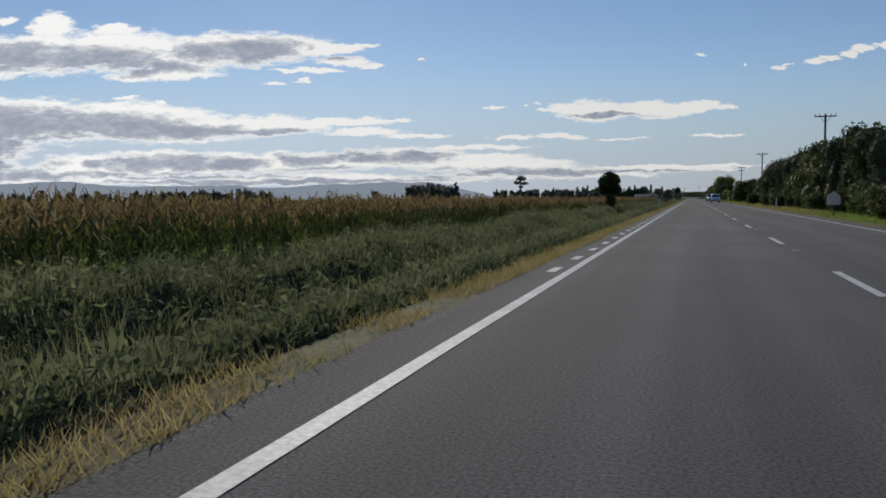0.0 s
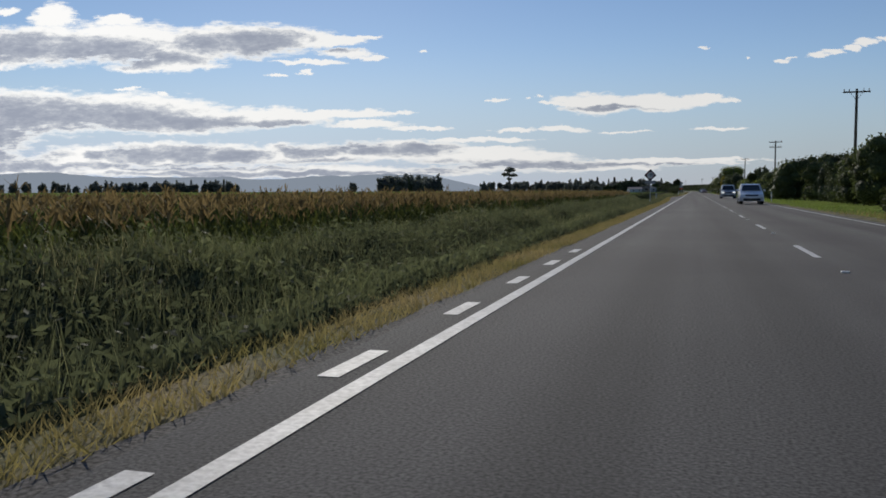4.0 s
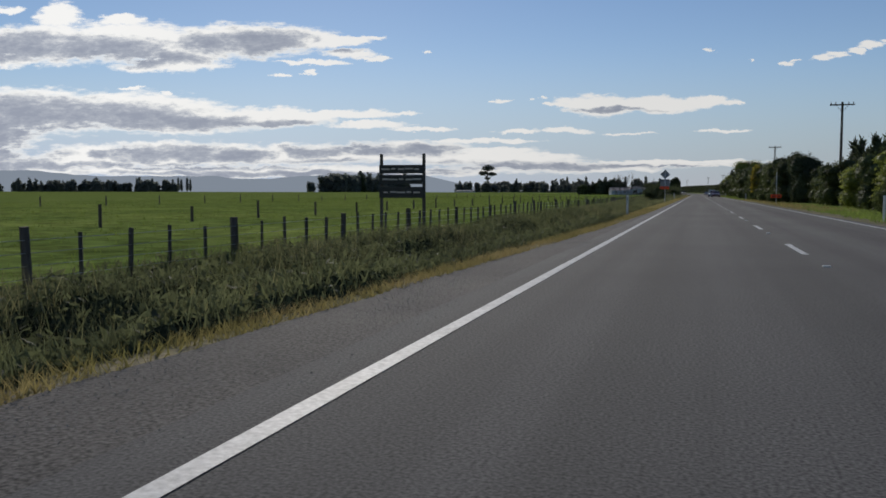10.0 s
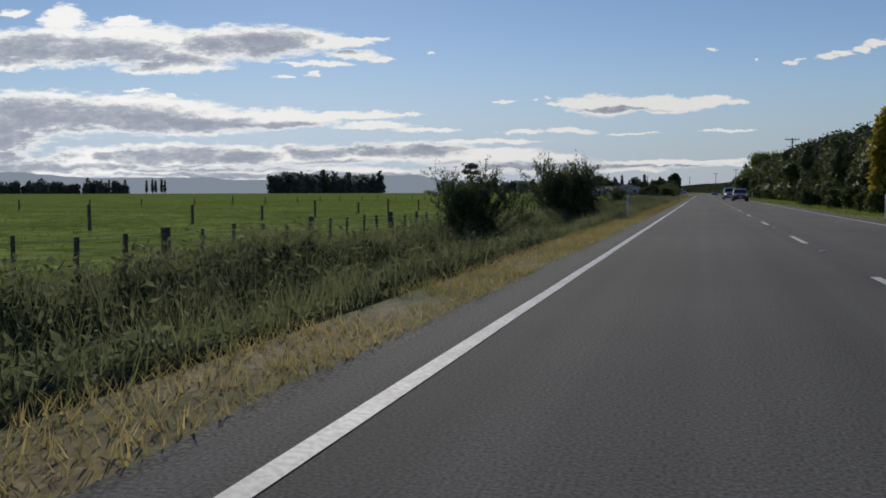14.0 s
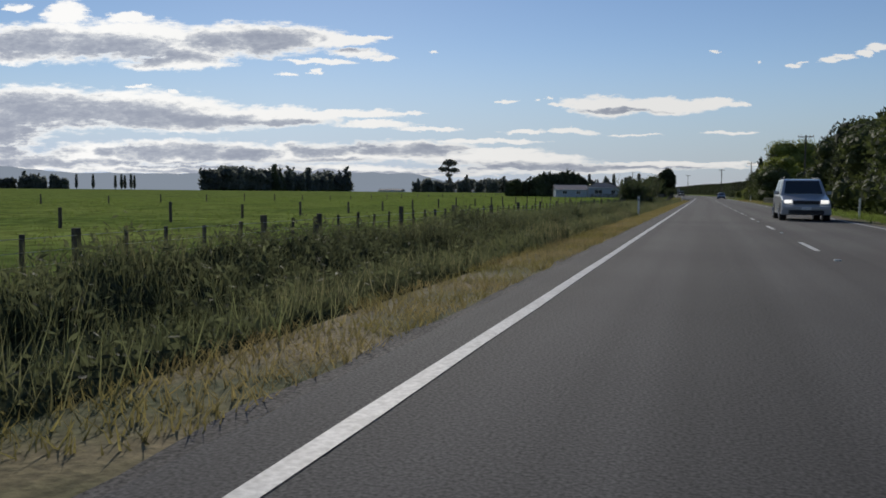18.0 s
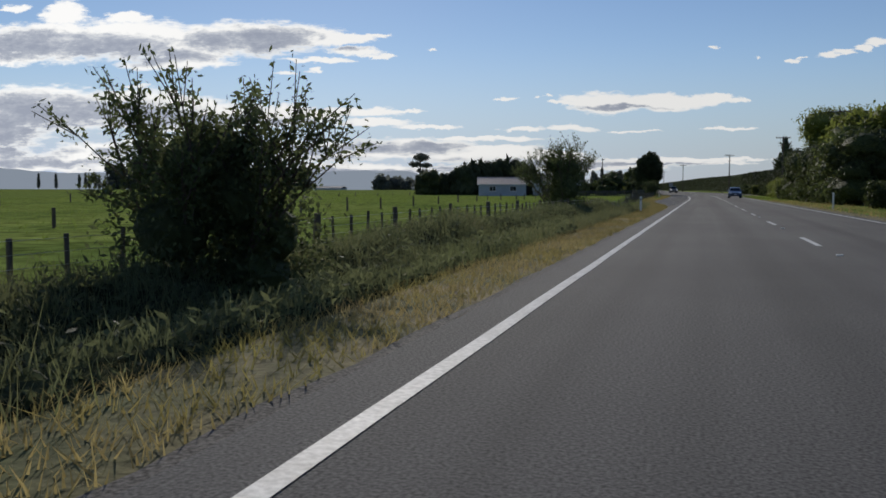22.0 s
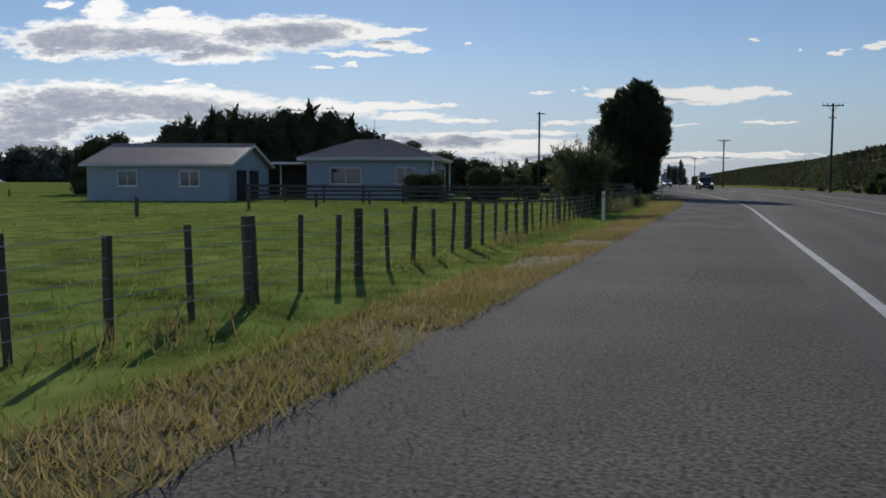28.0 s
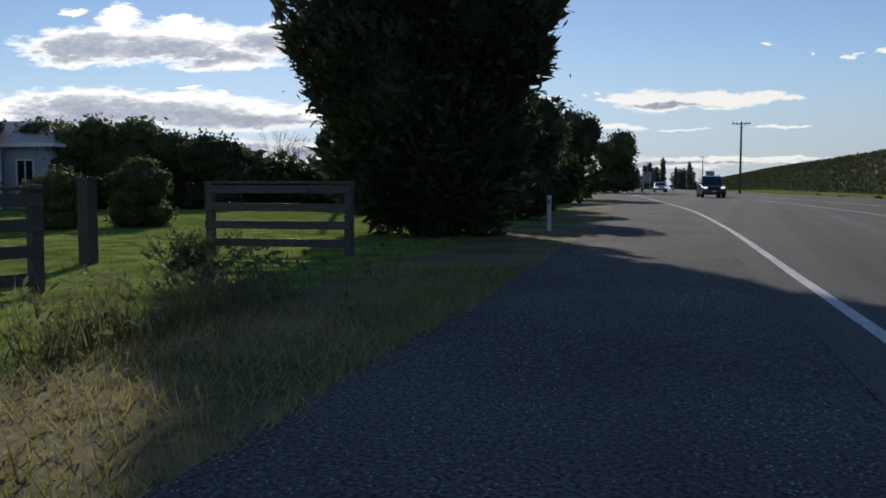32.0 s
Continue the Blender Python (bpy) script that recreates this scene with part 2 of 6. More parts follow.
ASPHALT = material("chip_seal", (0.112, 0.107, 0.101), 0.95, 0.55, 0.22, 52, 0.0, spec=0.2, other=(0.090, 0.086, 0.082), streak=0.28)
SEAL = material("shoulder_seal", (0.125, 0.114, 0.102), 0.95, 0.75, 0.5, 40, 0.2, spec=0.15, other=(0.086, 0.080, 0.074))
PAINT = material("road_paint", (0.62, 0.61, 0.585), 0.7, 0.2, 2, 25, 0.2)
GRASS = material("pasture", (0.225, 0.270, 0.070), 0.9, 0.5, 0.12, 1.5, 0.3, other=(0.145, 0.195, 0.050), spec=0.0)
BLADE = material("grass_blades", (0.22, 0.29, 0.06), 0.7, 0.25, 0.2, 6, per_piece=0.25, thin=0.45, spec=0.2)
DRY = material("dry_verge_grass", (0.42, 0.33, 0.15), 0.85, 0.25, 0.5, 8, per_piece=0.35, thin=0.45, other=(0.27, 0.24, 0.08), spec=0.2)
TALL = material("seeding_grass", (0.26, 0.24, 0.12), 0.8, 0.3, 0.3, 6, per_piece=0.35, thin=0.5, other=(0.15, 0.17, 0.07), spec=0.15)
# Dark colour that paints the shade down among the ditch weeds.
WEED_SHADE = material("weed_shade_paint", (0.082, 0.088, 0.046), 1.0, 0.6, 1.5, 16, 1.0, other=(0.035, 0.037, 0.020), spec=0.0)
WEED = material("ditch_weeds", (0.150, 0.165, 0.078), 0.7, 0.3, 0.25, 5, per_piece=0.45, thin=0.58, other=(0.098, 0.110, 0.055), spec=0.35)
SOIL = material("verge_soil", (0.24, 0.19, 0.10), 0.95, 0.35, 0.7, 14, 0.8, other=(0.09, 0.10, 0.04), spec=0.1)
CORN = material("maize_leaf", (0.12, 0.14, 0.035), 0.7, 0.25, 0.3, 5, per_piece=0.35, thin=0.4, spec=0.25)
TASSEL = material("maize_tassel", (0.27, 0.195, 0.085), 0.8, 0.25, 0.2, 5, per_piece=0.35, thin=0.45, spec=0.1)
LEAF = material("tree_leaf", (0.098, 0.120, 0.040), 0.7, 0.45, 0.5, 9, 0.9, per_piece=0.4, thin=0.42, spec=0.35)
LEAF_SMALL = material("small_leaf", (0.13, 0.155, 0.065), 0.7, 0.3, 0.5, 6, per_piece=0.35, thin=0.45, spec=0.25)
LEAF_LIGHT = material("willow_leaf", (0.22, 0.25, 0.055), 0.6, 0.3, 0.4, 7, per_piece=0.35, thin=0.5, spec=0.35)
LEAF_YELLOW = material("turning_leaf", (0.33, 0.27, 0.04), 0.6, 0.25, 0.4, 4, per_piece=0.35, thin=0.4, spec=0.3)
NEEDLE = material("conifer_needle", (0.082, 0.100, 0.050), 0.8, 0.45, 0.5, 11, 0.9, per_piece=0.4, thin=0.32, spec=0.3)
# Far leaves paled towards grey: distance haze is painted into their colour.
HAZED_LEAF = material("hazed_far_leaf", (0.185, 0.200, 0.175), 0.9, 0.25, 0.05, 1, per_piece=0.35, thin=0.55, spec=0.1)
BARK = material("bark", (0.13, 0.10, 0.075), 0.9, 0.3, 3, 20, 0.7)
POST = material("weathered_post", (0.12, 0.10, 0.078), 0.9, 0.3, 2, 25, 0.6, per_piece=0.25, stretch=(1, 1, 0.2))
WIRE = material("fence_wire", (0.62, 0.60, 0.56), 0.45, 0.1, 5, 20, metal=0.6)
POLE = material("pole_timber", (0.095, 0.078, 0.062), 0.9, 0.25, 2, 15, 0.5, stretch=(1, 1, 0.15))
CERAMIC = material("insulator", (0.30, 0.22, 0.16), 0.3, 0.1)
SIGN_BACK = material("sign_aluminium", (0.28, 0.29, 0.30), 0.55, 0.12, 3, 20, metal=0.5)
SIGN_WHITE = material("sign_white", (0.75, 0.75, 0.72), 0.5, 0.06, 4, 30, thin=0.12)
SIGN_PALE = material("faded_sign", (0.60, 0.52, 0.48), 0.6, 0.12, 3, 18)
SIGN_BLACK = material("sign_black", (0.02, 0.02, 0.022), 0.5, 0.1)
SIGN_RED = material("sign_red", (0.40, 0.05, 0.04), 0.5, 0.08)
WORN = material("worn_paint", (0.42, 0.41, 0.39), 0.8, 0.3, 2.5, 18, 0.2, other=(0.13, 0.125, 0.118))
SIGN_ORANGE = material("sign_orange", (0.85, 0.13, 0.03), 0.5, 0.08, thin=0.25)
GREY_POST = material("sign_post", (0.55, 0.55, 0.53), 0.6, 0.12, 4, 30)
DARK_PLANK = material("dark_stained_plank", (0.055, 0.052, 0.05), 0.8, 0.25, 2, 20, 0.3, stretch=(0.2, 1, 1))
WHITE = material("white_paint", (0.78, 0.77, 0.74), 0.6, 0.06, 3, 25)


# ---- building blocks ----
def mesh_of(name, bm, mat):
    me = bpy.data.meshes.new(name)
    bm.to_mesh(me)
    bm.free()
    for m in (mat if isinstance(mat, (list, tuple)) else (mat,)):
        me.materials.append(m)
    return me


def raw_mesh(name, verts, faces, mat, smooth=False):
    me = bpy.data.meshes.new(name)
    me.from_pydata(verts, [], faces)
    for m in (mat if isinstance(mat, (list, tuple)) else (mat,)):
        me.materials.append(m)
    if smooth:
        me.polygons.foreach_set("use_smooth", [True] * len(me.polygons))
    me.update()
    return me


def part(name, shape, mat, parent, label="", kind=""):
    me = shape if isinstance(shape, bpy.types.Mesh) else mesh_of(name, shape, mat)
    ob = new(name, me)
    ob.parent = parent
    if label or kind:
        tagged(ob, label, "", "", kind)
    return ob


def thing(name, label, category, group="", kind="", at=(0, 0, 0), turn=0):
    ob = new(name)
    ob.matrix_basis = pose(*at, 0, 0, turn)
    return tagged(ob, label, category, group, kind)


def add_box(bm, size, at, turn=0, bevel=0.0, tilt=(0, 0)):
    r = bmesh.ops.create_cube(bm, size=1, matrix=pose(*at, tilt[0], tilt[1], turn) @ Matrix.Diagonal((*size, 1)))
    if bevel:
        edges = {e for v in r["verts"] for e in v.link_edges}
        bmesh.ops.bevel(bm, geom=list(edges), offset=bevel, segments=2, affect="EDGES", profile=0.5)


def box(size, at=(0, 0, 0), turn=0, bevel=0.0, tilt=(0, 0)):
    bm = bmesh.new()
    add_box(bm, size, at, turn, bevel, tilt)
    return bm


def add_rod(bm, a, b, r1, r2=None, seg=8, caps=True):
    a, b = Vector(a), Vector(b)
    d = b - a
    q = d.to_track_quat("Z", "Y").to_matrix().to_4x4()
    bmesh.ops.create_cone(bm, cap_ends=caps, segments=seg, radius1=r1, radius2=r1 if r2 is None else r2, depth=d.length, matrix=Matrix.Translation((a + b) / 2) @ q)


def rod(a, b, r1, r2=None, seg=8):
    bm = bmesh.new()
    add_rod(bm, a, b, r1, r2, seg)
    return bm


def leaf_arrays(pts, size, rng, flat=0.0, long=1.0):
    """Bent leaf clumps of two triangles each at the points, turned at random."""
    n = len(pts)
    a = rng.normal(size=(n, 3))
    a[:, 2] *= 1 - flat
    a /= np.linalg.norm(a, axis=1)[:, None] + 1e-9
    b = rng.normal(size=(n, 3))
    b -= a * (a * b).sum(1)[:, None]
    b /= np.linalg.norm(b, axis=1)[:, None] + 1e-9
    s = (size * rng.uniform(0.6, 1.4, n))[:, None]
    v = np.empty((n, 4, 3))
    v[:, 0] = pts - a * s * long
    v[:, 1] = pts + b * s * 0.55
    v[:, 2] = pts + a * s * long
    v[:, 3] = pts - b * s * 0.55
    f = np.arange(4 * n).reshape(n, 4)
    return v.reshape(-1, 3), f


def crown_mesh(name, blobs, count, size, mat, seed, core=0.72, long=1.0, shell=0.55, tufts=0, reach=0.3):
    """Leaves scattered through lumpy masses, with a dark uneven heart that closes the view."""
    rng = np.random.default_rng(seed)
    vol = np.array([b[3] * b[4] + b[4] * b[5] + b[3] * b[5] for b in blobs])
    pick = rng.choice(len(blobs), count, p=vol / vol.sum())
    B = np.array(blobs)[pick]
    d = rng.normal(size=(count, 3))
    d /= np.linalg.norm(d, axis=1)[:, None]
    lump = np.array([noise.noise(Vector(q * 2.3) + Vector((seed * 3.1, 0, 0))) for q in d])
    r = rng.uniform(shell, 1.0, count) ** 0.7 * (1 + 0.35 * lump) + rng.exponential(0.05, count)
    pts = B[:, :3] + d * B[:, 3:] * r[:, None]
    v, f = leaf_arrays(pts, size, rng, long=long)
    verts, faces = v.tolist(), f.tolist()
    if tufts:
        # feathery sprays that point out and up from the surface
        k = rng.choice(count, tufts, False)
        o, out = B[k, :3] + d[k] * B[k, 3:] * (0.92 + 0.3 * lump[k])[:, None], d[k] + np.array([0, 0, 0.7]) + rng.normal(0, 0.25, (tufts, 3))
        out /= np.linalg.norm(out, axis=1)[:, None]
        side = np.cross(out, rng.normal(size=(tufts, 3)))
        side /= np.linalg.norm(side, axis=1)[:, None]
        ln = reach * rng.uniform(0.4, 1.2, tufts)[:, None]
        q = np.stack([o - side * ln * 0.22, o + side * ln * 0.22, o + out * ln * 0.7 + side * ln * 0.14, o + out * ln * 1.15, o + out * ln * 0.7 - side * ln * 0.14], 1)
        m = len(verts)
        verts += q.reshape(-1, 3).tolist()
        faces += (m + np.arange(5 * tufts).reshape(tufts, 5)).tolist()
    if core:
        for b in blobs:
            bm = bmesh.new()
            bmesh.ops.create_icosphere(bm, subdivisions=2 if count > 2000 else 1, radius=1)
            o = len(verts)
            bm.verts.ensure_lookup_table()
            for q in bm.verts:
                k = core * (1 + 0.3 * noise.noise(q.co * 2.3 + Vector((seed * 3.1, 0, 0))))
                verts.append((b[0] + q.co.x * b[3] * k, b[1] + q.co.y * b[4] * k, b[2] + q.co.z * b[5] * k))
            faces += [[o + w.index for w in fc.verts] for fc in bm.faces]
            bm.free()
    return raw_mesh(name, verts, faces, mat)


def limbs(bm, base, height, spread, r, n, rng, lean=0.0):
    top = Vector(base) + Vector((lean, 0, height))
    add_rod(bm, base, top, r, r * 0.55)
    for i in range(n):
        a = 2 * math.pi * (i + rng.random() * 0.6) / n
        k = 0.45 + 0.5 * rng.random()
        p = Vector(base).lerp(top, k)
        q = p + Vector((math.cos(a) * spread * 0.8, math.sin(a) * spread * 0.8, height * (0.06 + 0.14 * rng.random())))
        add_rod(bm, p, q, r * 0.45, r * 0.15, 6)


def make_tree(name, label, category, group, blobs, count, size, mat, seed, trunk_h, trunk_r, core=0.72, long=1.0, spread=1.0, shell=0.55, tufts=0, reach=0.3):
    rng = random.Random(seed)
    ob = thing(name, label, category, group)
    bm = bmesh.new()
    limbs(bm, (0, 0, -0.3), trunk_h + 0.3, spread, trunk_r, 5, rng)
    part("trunk", bm, BARK, ob)
    part("crown", crown_mesh("crown", blobs, count, size, mat, seed, core, long, shell, tufts, reach), mat, ob)
    return ob


def place(ob, x, y, z=0.0, turn=0.0, s=1.0, sz=None):
    return copy_thing(ob, pose(x, y, z, 0, 0, turn) @ Matrix.Diagonal((s, s, sz or s, 1)))


# ---- the lie of the land ----
def curve(y, knots):
    """A smooth line through the knots."""
    if y <= knots[0][0]:
        return knots[0][1]
    if y >= knots[-1][0]:
        (a, p), (b, q) = knots[-2:]
        return q + (y - b) * (q - p) / (b - a)
    i = max(k for k in range(len(knots) - 1) if knots[k][0] <= y)
    (a, p), (b, q) = knots[i], knots[i + 1]
    m0 = 0.0 if i == 0 else (q - knots[i - 1][1]) / (b - knots[i - 1][0])
    m1 = (q - p) / (b - a) if i + 2 == len(knots) else (knots[i + 2][1] - p) / (knots[i + 2][0] - a)
    t, w = (y - a) / (b - a), b - a
    return p * (2 * t**3 - 3 * t**2 + 1) + m0 * w * (t**3 - 2 * t**2 + t) + q * (3 * t**2 - 2 * t**3) + m1 * w * (t**3 - t**2)


def centre(y):
    return curve(y, ((635, 0), (690, -0.3), (715, -1.7), (740, -4.6), (765, -9.0), (827, -21.0), (1000, -54.0)))


def edge_left(y):
    return curve(y, ((610, -3.5), (641, -3.72), (666, -4.25), (680, -4.6), (690, -5.1), (701, -6.1), (712, -7.2), (726, -9.0), (743, -11.9), (762, -15.2), (827, -27.0), (1000, -59.0)))


def seal_right(y):
    k = min(max((y - 670) / 60, 0), 1)
    return centre(y) + 3.8 + 7.0 * k * k * (3 - 2 * k)


def rise(y):
    return 0.0055 * min(max(y - 692, 0), 200) if y > 692 else 0.0


def wide(y):
    """How far the sealed shoulder reaches beyond the left edge line."""
    k = min(max((y - 572) / 36, 0), 1)
    k = k * k * (3 - 2 * k)
    near = 0.60 + 1.15 * math.exp(-((y - 230) / 32) ** 2)
    return near * (1 - k) + 3.1 * k


def verge(y):
    """Width of the dry grass strip between the shoulder and the ditch."""
    return float(np.interp(y, [0, 60, 150, 190, 230, 270, 300, 345, 480, 575, 600, 676, 688, 700], [0.55, 0.50, 0.65, 0.70, 0.35, 0.5, 0.95, 1.05, 1.0, 1.25, 0.8, 0.9, 1.8, 2.2]))


def ditch(y):
    """One where the ditch beside the road is open, nought where it is filled in."""
    k = min(max((y - 578) / 16, 0), 1)
    return 1 - k * k * (3 - 2 * k)


FIELD = -0.35


def ground_height(x, y):
    return level_height(x, y) + rise(y)


def level_height(x, y):
    e = edge_left(y)
    w = e - wide(y)
    d = w - x
    dt = ditch(y)
    if x < w:
        low = FIELD * (0.3 + 0.7 * dt)
        v = verge(y)
        if d < v:
            k = d / v
            return -0.06 * k - 0.02
        if d < v + 1.8:
            k = (d - v) / 1.8
            k = k * k * (3 - 2 * k)
            return -0.08 - (0.9 * dt + (-low - 0.08) * (1 - dt)) * k
        if d < v + 3.4:
            k = (d - v - 1.8) / 1.6
            k = k * k * (3 - 2 * k)
            bottom = -0.08 - (0.9 * dt + (-low - 0.08) * (1 - dt))
            return bottom + (low - bottom) * k
        return low + 0.05 * noise.noise(Vector((x * 0.08, y * 0.08, 0)))
    r = seal_right(y) + 0.3
    if x > r:
        d = x - r
        return -0.02 - 0.10 * min(d / 2, 1) + (0.04 * noise.noise(Vector((x * 0.1, y * 0.1, 3))) if d > 2 else 0)
    return -0.012


def make_ground():
    ys = [-200, -120, -60] + [i * 4.0 for i in range(-5, 216)] + [880, 900, 930, 960, 1000, 1060, 1150, 1300, 1500, 1900, 2500, 3400, 4700]
    offs = [-4500, -3000, -1800, -1000, -600, -350, -220, -140, -95, -65, -45, -32, -24, -18, -14, -11.5, -10, -8.6, -7.4, -6.4, -5.6, -5.0, -4.6, -4.2, -3.8, -3.4, -3.0, -2.6, -2.2, -1.8, -1.4, -1.0, -0.6, -0.2]
    rights = [0, 0.4, 1.0, 2.0, 3, 5, 7, 10, 14, 20, 30, 45, 70, 120, 220, 400, 700, 1200, 2000, 3200, 4500]
    verts, faces, mats = [], [], []
    n = len(offs) + len(rights)
    for y in ys:
        w = edge_left(y) - wide(y)
        r = seal_right(y) + 0.3
        for o in offs:
            verts.append((w + o, y, ground_height(w + o, y)))
        for o in rights:
            verts.append((r + o, y, ground_height(r + o + 1e-4, y) if o else -0.012 + rise(y)))
    for j in range(len(ys) - 1):
        for i in range(n - 1):
            a = j * n + i
            faces.append((a, a + 1, a + n + 1, a + n))
            xm = offs[i] if i < len(offs) else 0
            if i >= len(offs) - 1:
                k = i - len(offs)
                mats.append(1 if -1 <= k < 2 else 0)
            else:
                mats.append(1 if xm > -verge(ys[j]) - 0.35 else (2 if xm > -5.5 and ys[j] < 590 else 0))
    # The third material paints the weeds' shade onto the ditch floor.
    me = raw_mesh("ground", verts, faces, (GRASS, SOIL, WEED_SHADE), True)
    me.polygons.foreach_set("material_index", mats)
    return tagged(new("ground", me), "green pasture and grassy verges beside the road", "ground", "", "structure")


make_ground()


# ---- road ----
def strip(a, b, ys, z, name, mat, wobble=0.0):
    verts, faces = [], []
    rng = random.Random(5)
    for y in ys:
        verts += [(a(y) + rng.uniform(-wobble, wobble), y, z + rise(y)), (b(y) + rng.uniform(-wobble, wobble), y, z + rise(y))]
    for i in range(len(ys) - 1):
        faces.append((2 * i, 2 * i + 1, 2 * i + 3, 2 * i + 2))
    return raw_mesh(name, verts, faces, mat)


YS = [-60 + 2.0 * i for i in range(610)]
road = tagged(new("road", strip(lambda y: edge_left(y) - 0.45, lambda y: seal_right(y), YS, 0.0, "road", ASPHALT)), "grey chip-seal two-lane country road", "road", "", "structure")
shoulder = tagged(new("shoulder", strip(lambda y: edge_left(y) - wide(y), lambda y: edge_left(y) - 0.4, [-60 + 1.0 * i for i in range(1200)], -0.004, "shoulder", SEAL, 0.07)), "rough dark gravelly road shoulder", "road shoulder", "", "structure")
part("edge_line", strip(lambda y: edge_left(y) - 0.06, lambda y: edge_left(y) + 0.06, YS, 0.005, "edge_line", PAINT, 0.006), PAINT, road, "worn white edge line")
part("edge_line", strip(lambda y: centre(y) + 3.35, lambda y: centre(y) + 3.45, YS, 0.005, "edge_line", PAINT, 0.006), PAINT, road, "worn white edge line")
part("centre_line", strip(lambda y: centre(y) - 0.05, lambda y: centre(y) + 0.05, [y for y in YS if y > 628], 0.005, "centre_line", PAINT, 0.004), PAINT, road, "white centre line")
DASH = raw_mesh("dash", [(-0.055, -3, 0), (0.055, -3, 0), (0.055, 0, 0), (-0.055, 0, 0)], [(0, 1, 2, 3)], PAINT)
STUD = mesh_of("stud", box((0.1, 0.1, 0.02), (0, 0, 0.008), 0, 0.006), WHITE)
for i in range(-2, 63):
    d = part("centre_dash", DASH, PAINT, road)
    d.location = (0, 2.4 + 10 * i, 0.005)
    s = part("road_stud", STUD, WHITE, road)
    s.location = (0, 7.0 + 10 * i, 0.0)
part("old_line", strip(lambda y: edge_left(y) - 0.49, lambda y: edge_left(y) - 0.40, [203 + 1.0 * i for i in range(38)], 0.005, "old_line", WORN, 0.02), WORN, road, "scrubbed-out older edge line")
BLOCK = raw_mesh("block", [(-0.065, -0.4, 0), (0.065, -0.4, 0), (0.065, 0.4, 0), (-0.065, 0.4, 0)], [(0, 1, 2, 3)], PAINT)
for i in range(41):
    b = part("shoulder_dash", BLOCK, PAINT, road)
    b.location = (-3.75, 12.0 + 2.45 * i, 0.005)


# ---- trees and bushes ----
def lumps(rx, rz, z, n, seed, k=0.62):
    """A crown's masses round a middle height z."""
    r = random.Random(seed)
    out = [(0, 0, z, rx * 0.75, rx * 0.75, rz * 0.8)]
    for i in range(n):
        a = 2 * math.pi * i / n + r.uniform(-0.4, 0.4)
        h = r.uniform(-0.6, 0.65)
        q = rx * r.uniform(0.4, 0.62) * math.sqrt(max(0.1, 1 - h * h))
        s = r.uniform(0.35, 0.55)
        out.append((math.cos(a) * q, math.sin(a) * q, z + h * rz, rx * s, rx * s, rz * s * 0.9))
    for i in range(4):
        a = 1.57 * i + r.uniform(-0.4, 0.4)
        out.append((math.cos(a) * rx * 0.4, math.sin(a) * rx * 0.4, 0.2, rx * 0.55, rx * 0.55, 0.2))
    return out


def airy_tree(seed, stems, leaves_n, leaf, dense, spread=0.30):
    """A many-stemmed shrub of unit height, thin twigs standing out of a denser heart."""
    r = random.Random(seed)
    ob = thing("hedgerow_shrub", "airy small-leaved hedgerow shrub above the ditch", "shrub", "hedgerow shrubs")
    tips = []

    def grow(bm, p, d, length, rad, level):
        q = p + d * length
        add_rod(bm, p, q, rad, rad * 0.6, 5, False)
        if level < 3:
            tips.append((p, q, level))
        if level:
            for _ in range(3):
                e = (d + Vector((r.gauss(0, 0.42), r.gauss(0, 0.42), r.uniform(-0.15, 0.25)))).normalized()
                grow(bm, q, e, length * r.uniform(0.55, 0.9), rad * 0.6, level - 1)

    for _ in range(stems):
        bm = bmesh.new()
        grow(bm, Vector((r.gauss(0, 0.05), r.gauss(0, 0.05), -0.08)), Vector((r.gauss(0, spread), r.gauss(0, spread), 0.9)).normalized(), 0.34, 0.011, 3)
        part("stem", bm, BARK, ob)
    rg = np.random.default_rng(seed)
    pick = rg.integers(0, len(tips), leaves_n)
    k = rg.uniform(0, 1.05, leaves_n)[:, None]
    a = np.array([tips[i][0] for i in pick])
    b = np.array([tips[i][1] for i in pick])
    pts = a + (b - a) * k + rg.normal(0, 0.016, (leaves_n, 3))
    v, f = leaf_arrays(pts, leaf, rg, long=1.2)
    part("twig_leaves", raw_mesh("twig_leaves", v.tolist(), f.tolist(), LEAF_SMALL), LEAF_SMALL, ob)
    if dense:
        part("crown", crown_mesh("crown", [(0, 0, 0.42, 0.30, 0.30, 0.26), (0.18, 0.05, 0.30, 0.24, 0.24, 0.24), (-0.17, -0.06, 0.32, 0.25, 0.25, 0.24), (0.05, 0.12, 0.60, 0.20, 0.20, 0.16), (-0.1, -0.1, 0.55, 0.20, 0.20, 0.16), (0.1, 0.0, 0.15, 0.32, 0.32, 0.16)], dense, leaf * 1.1, LEAF_SMALL, seed, 0.50, 1.2, 0.45), LEAF_SMALL, ob)
    return ob


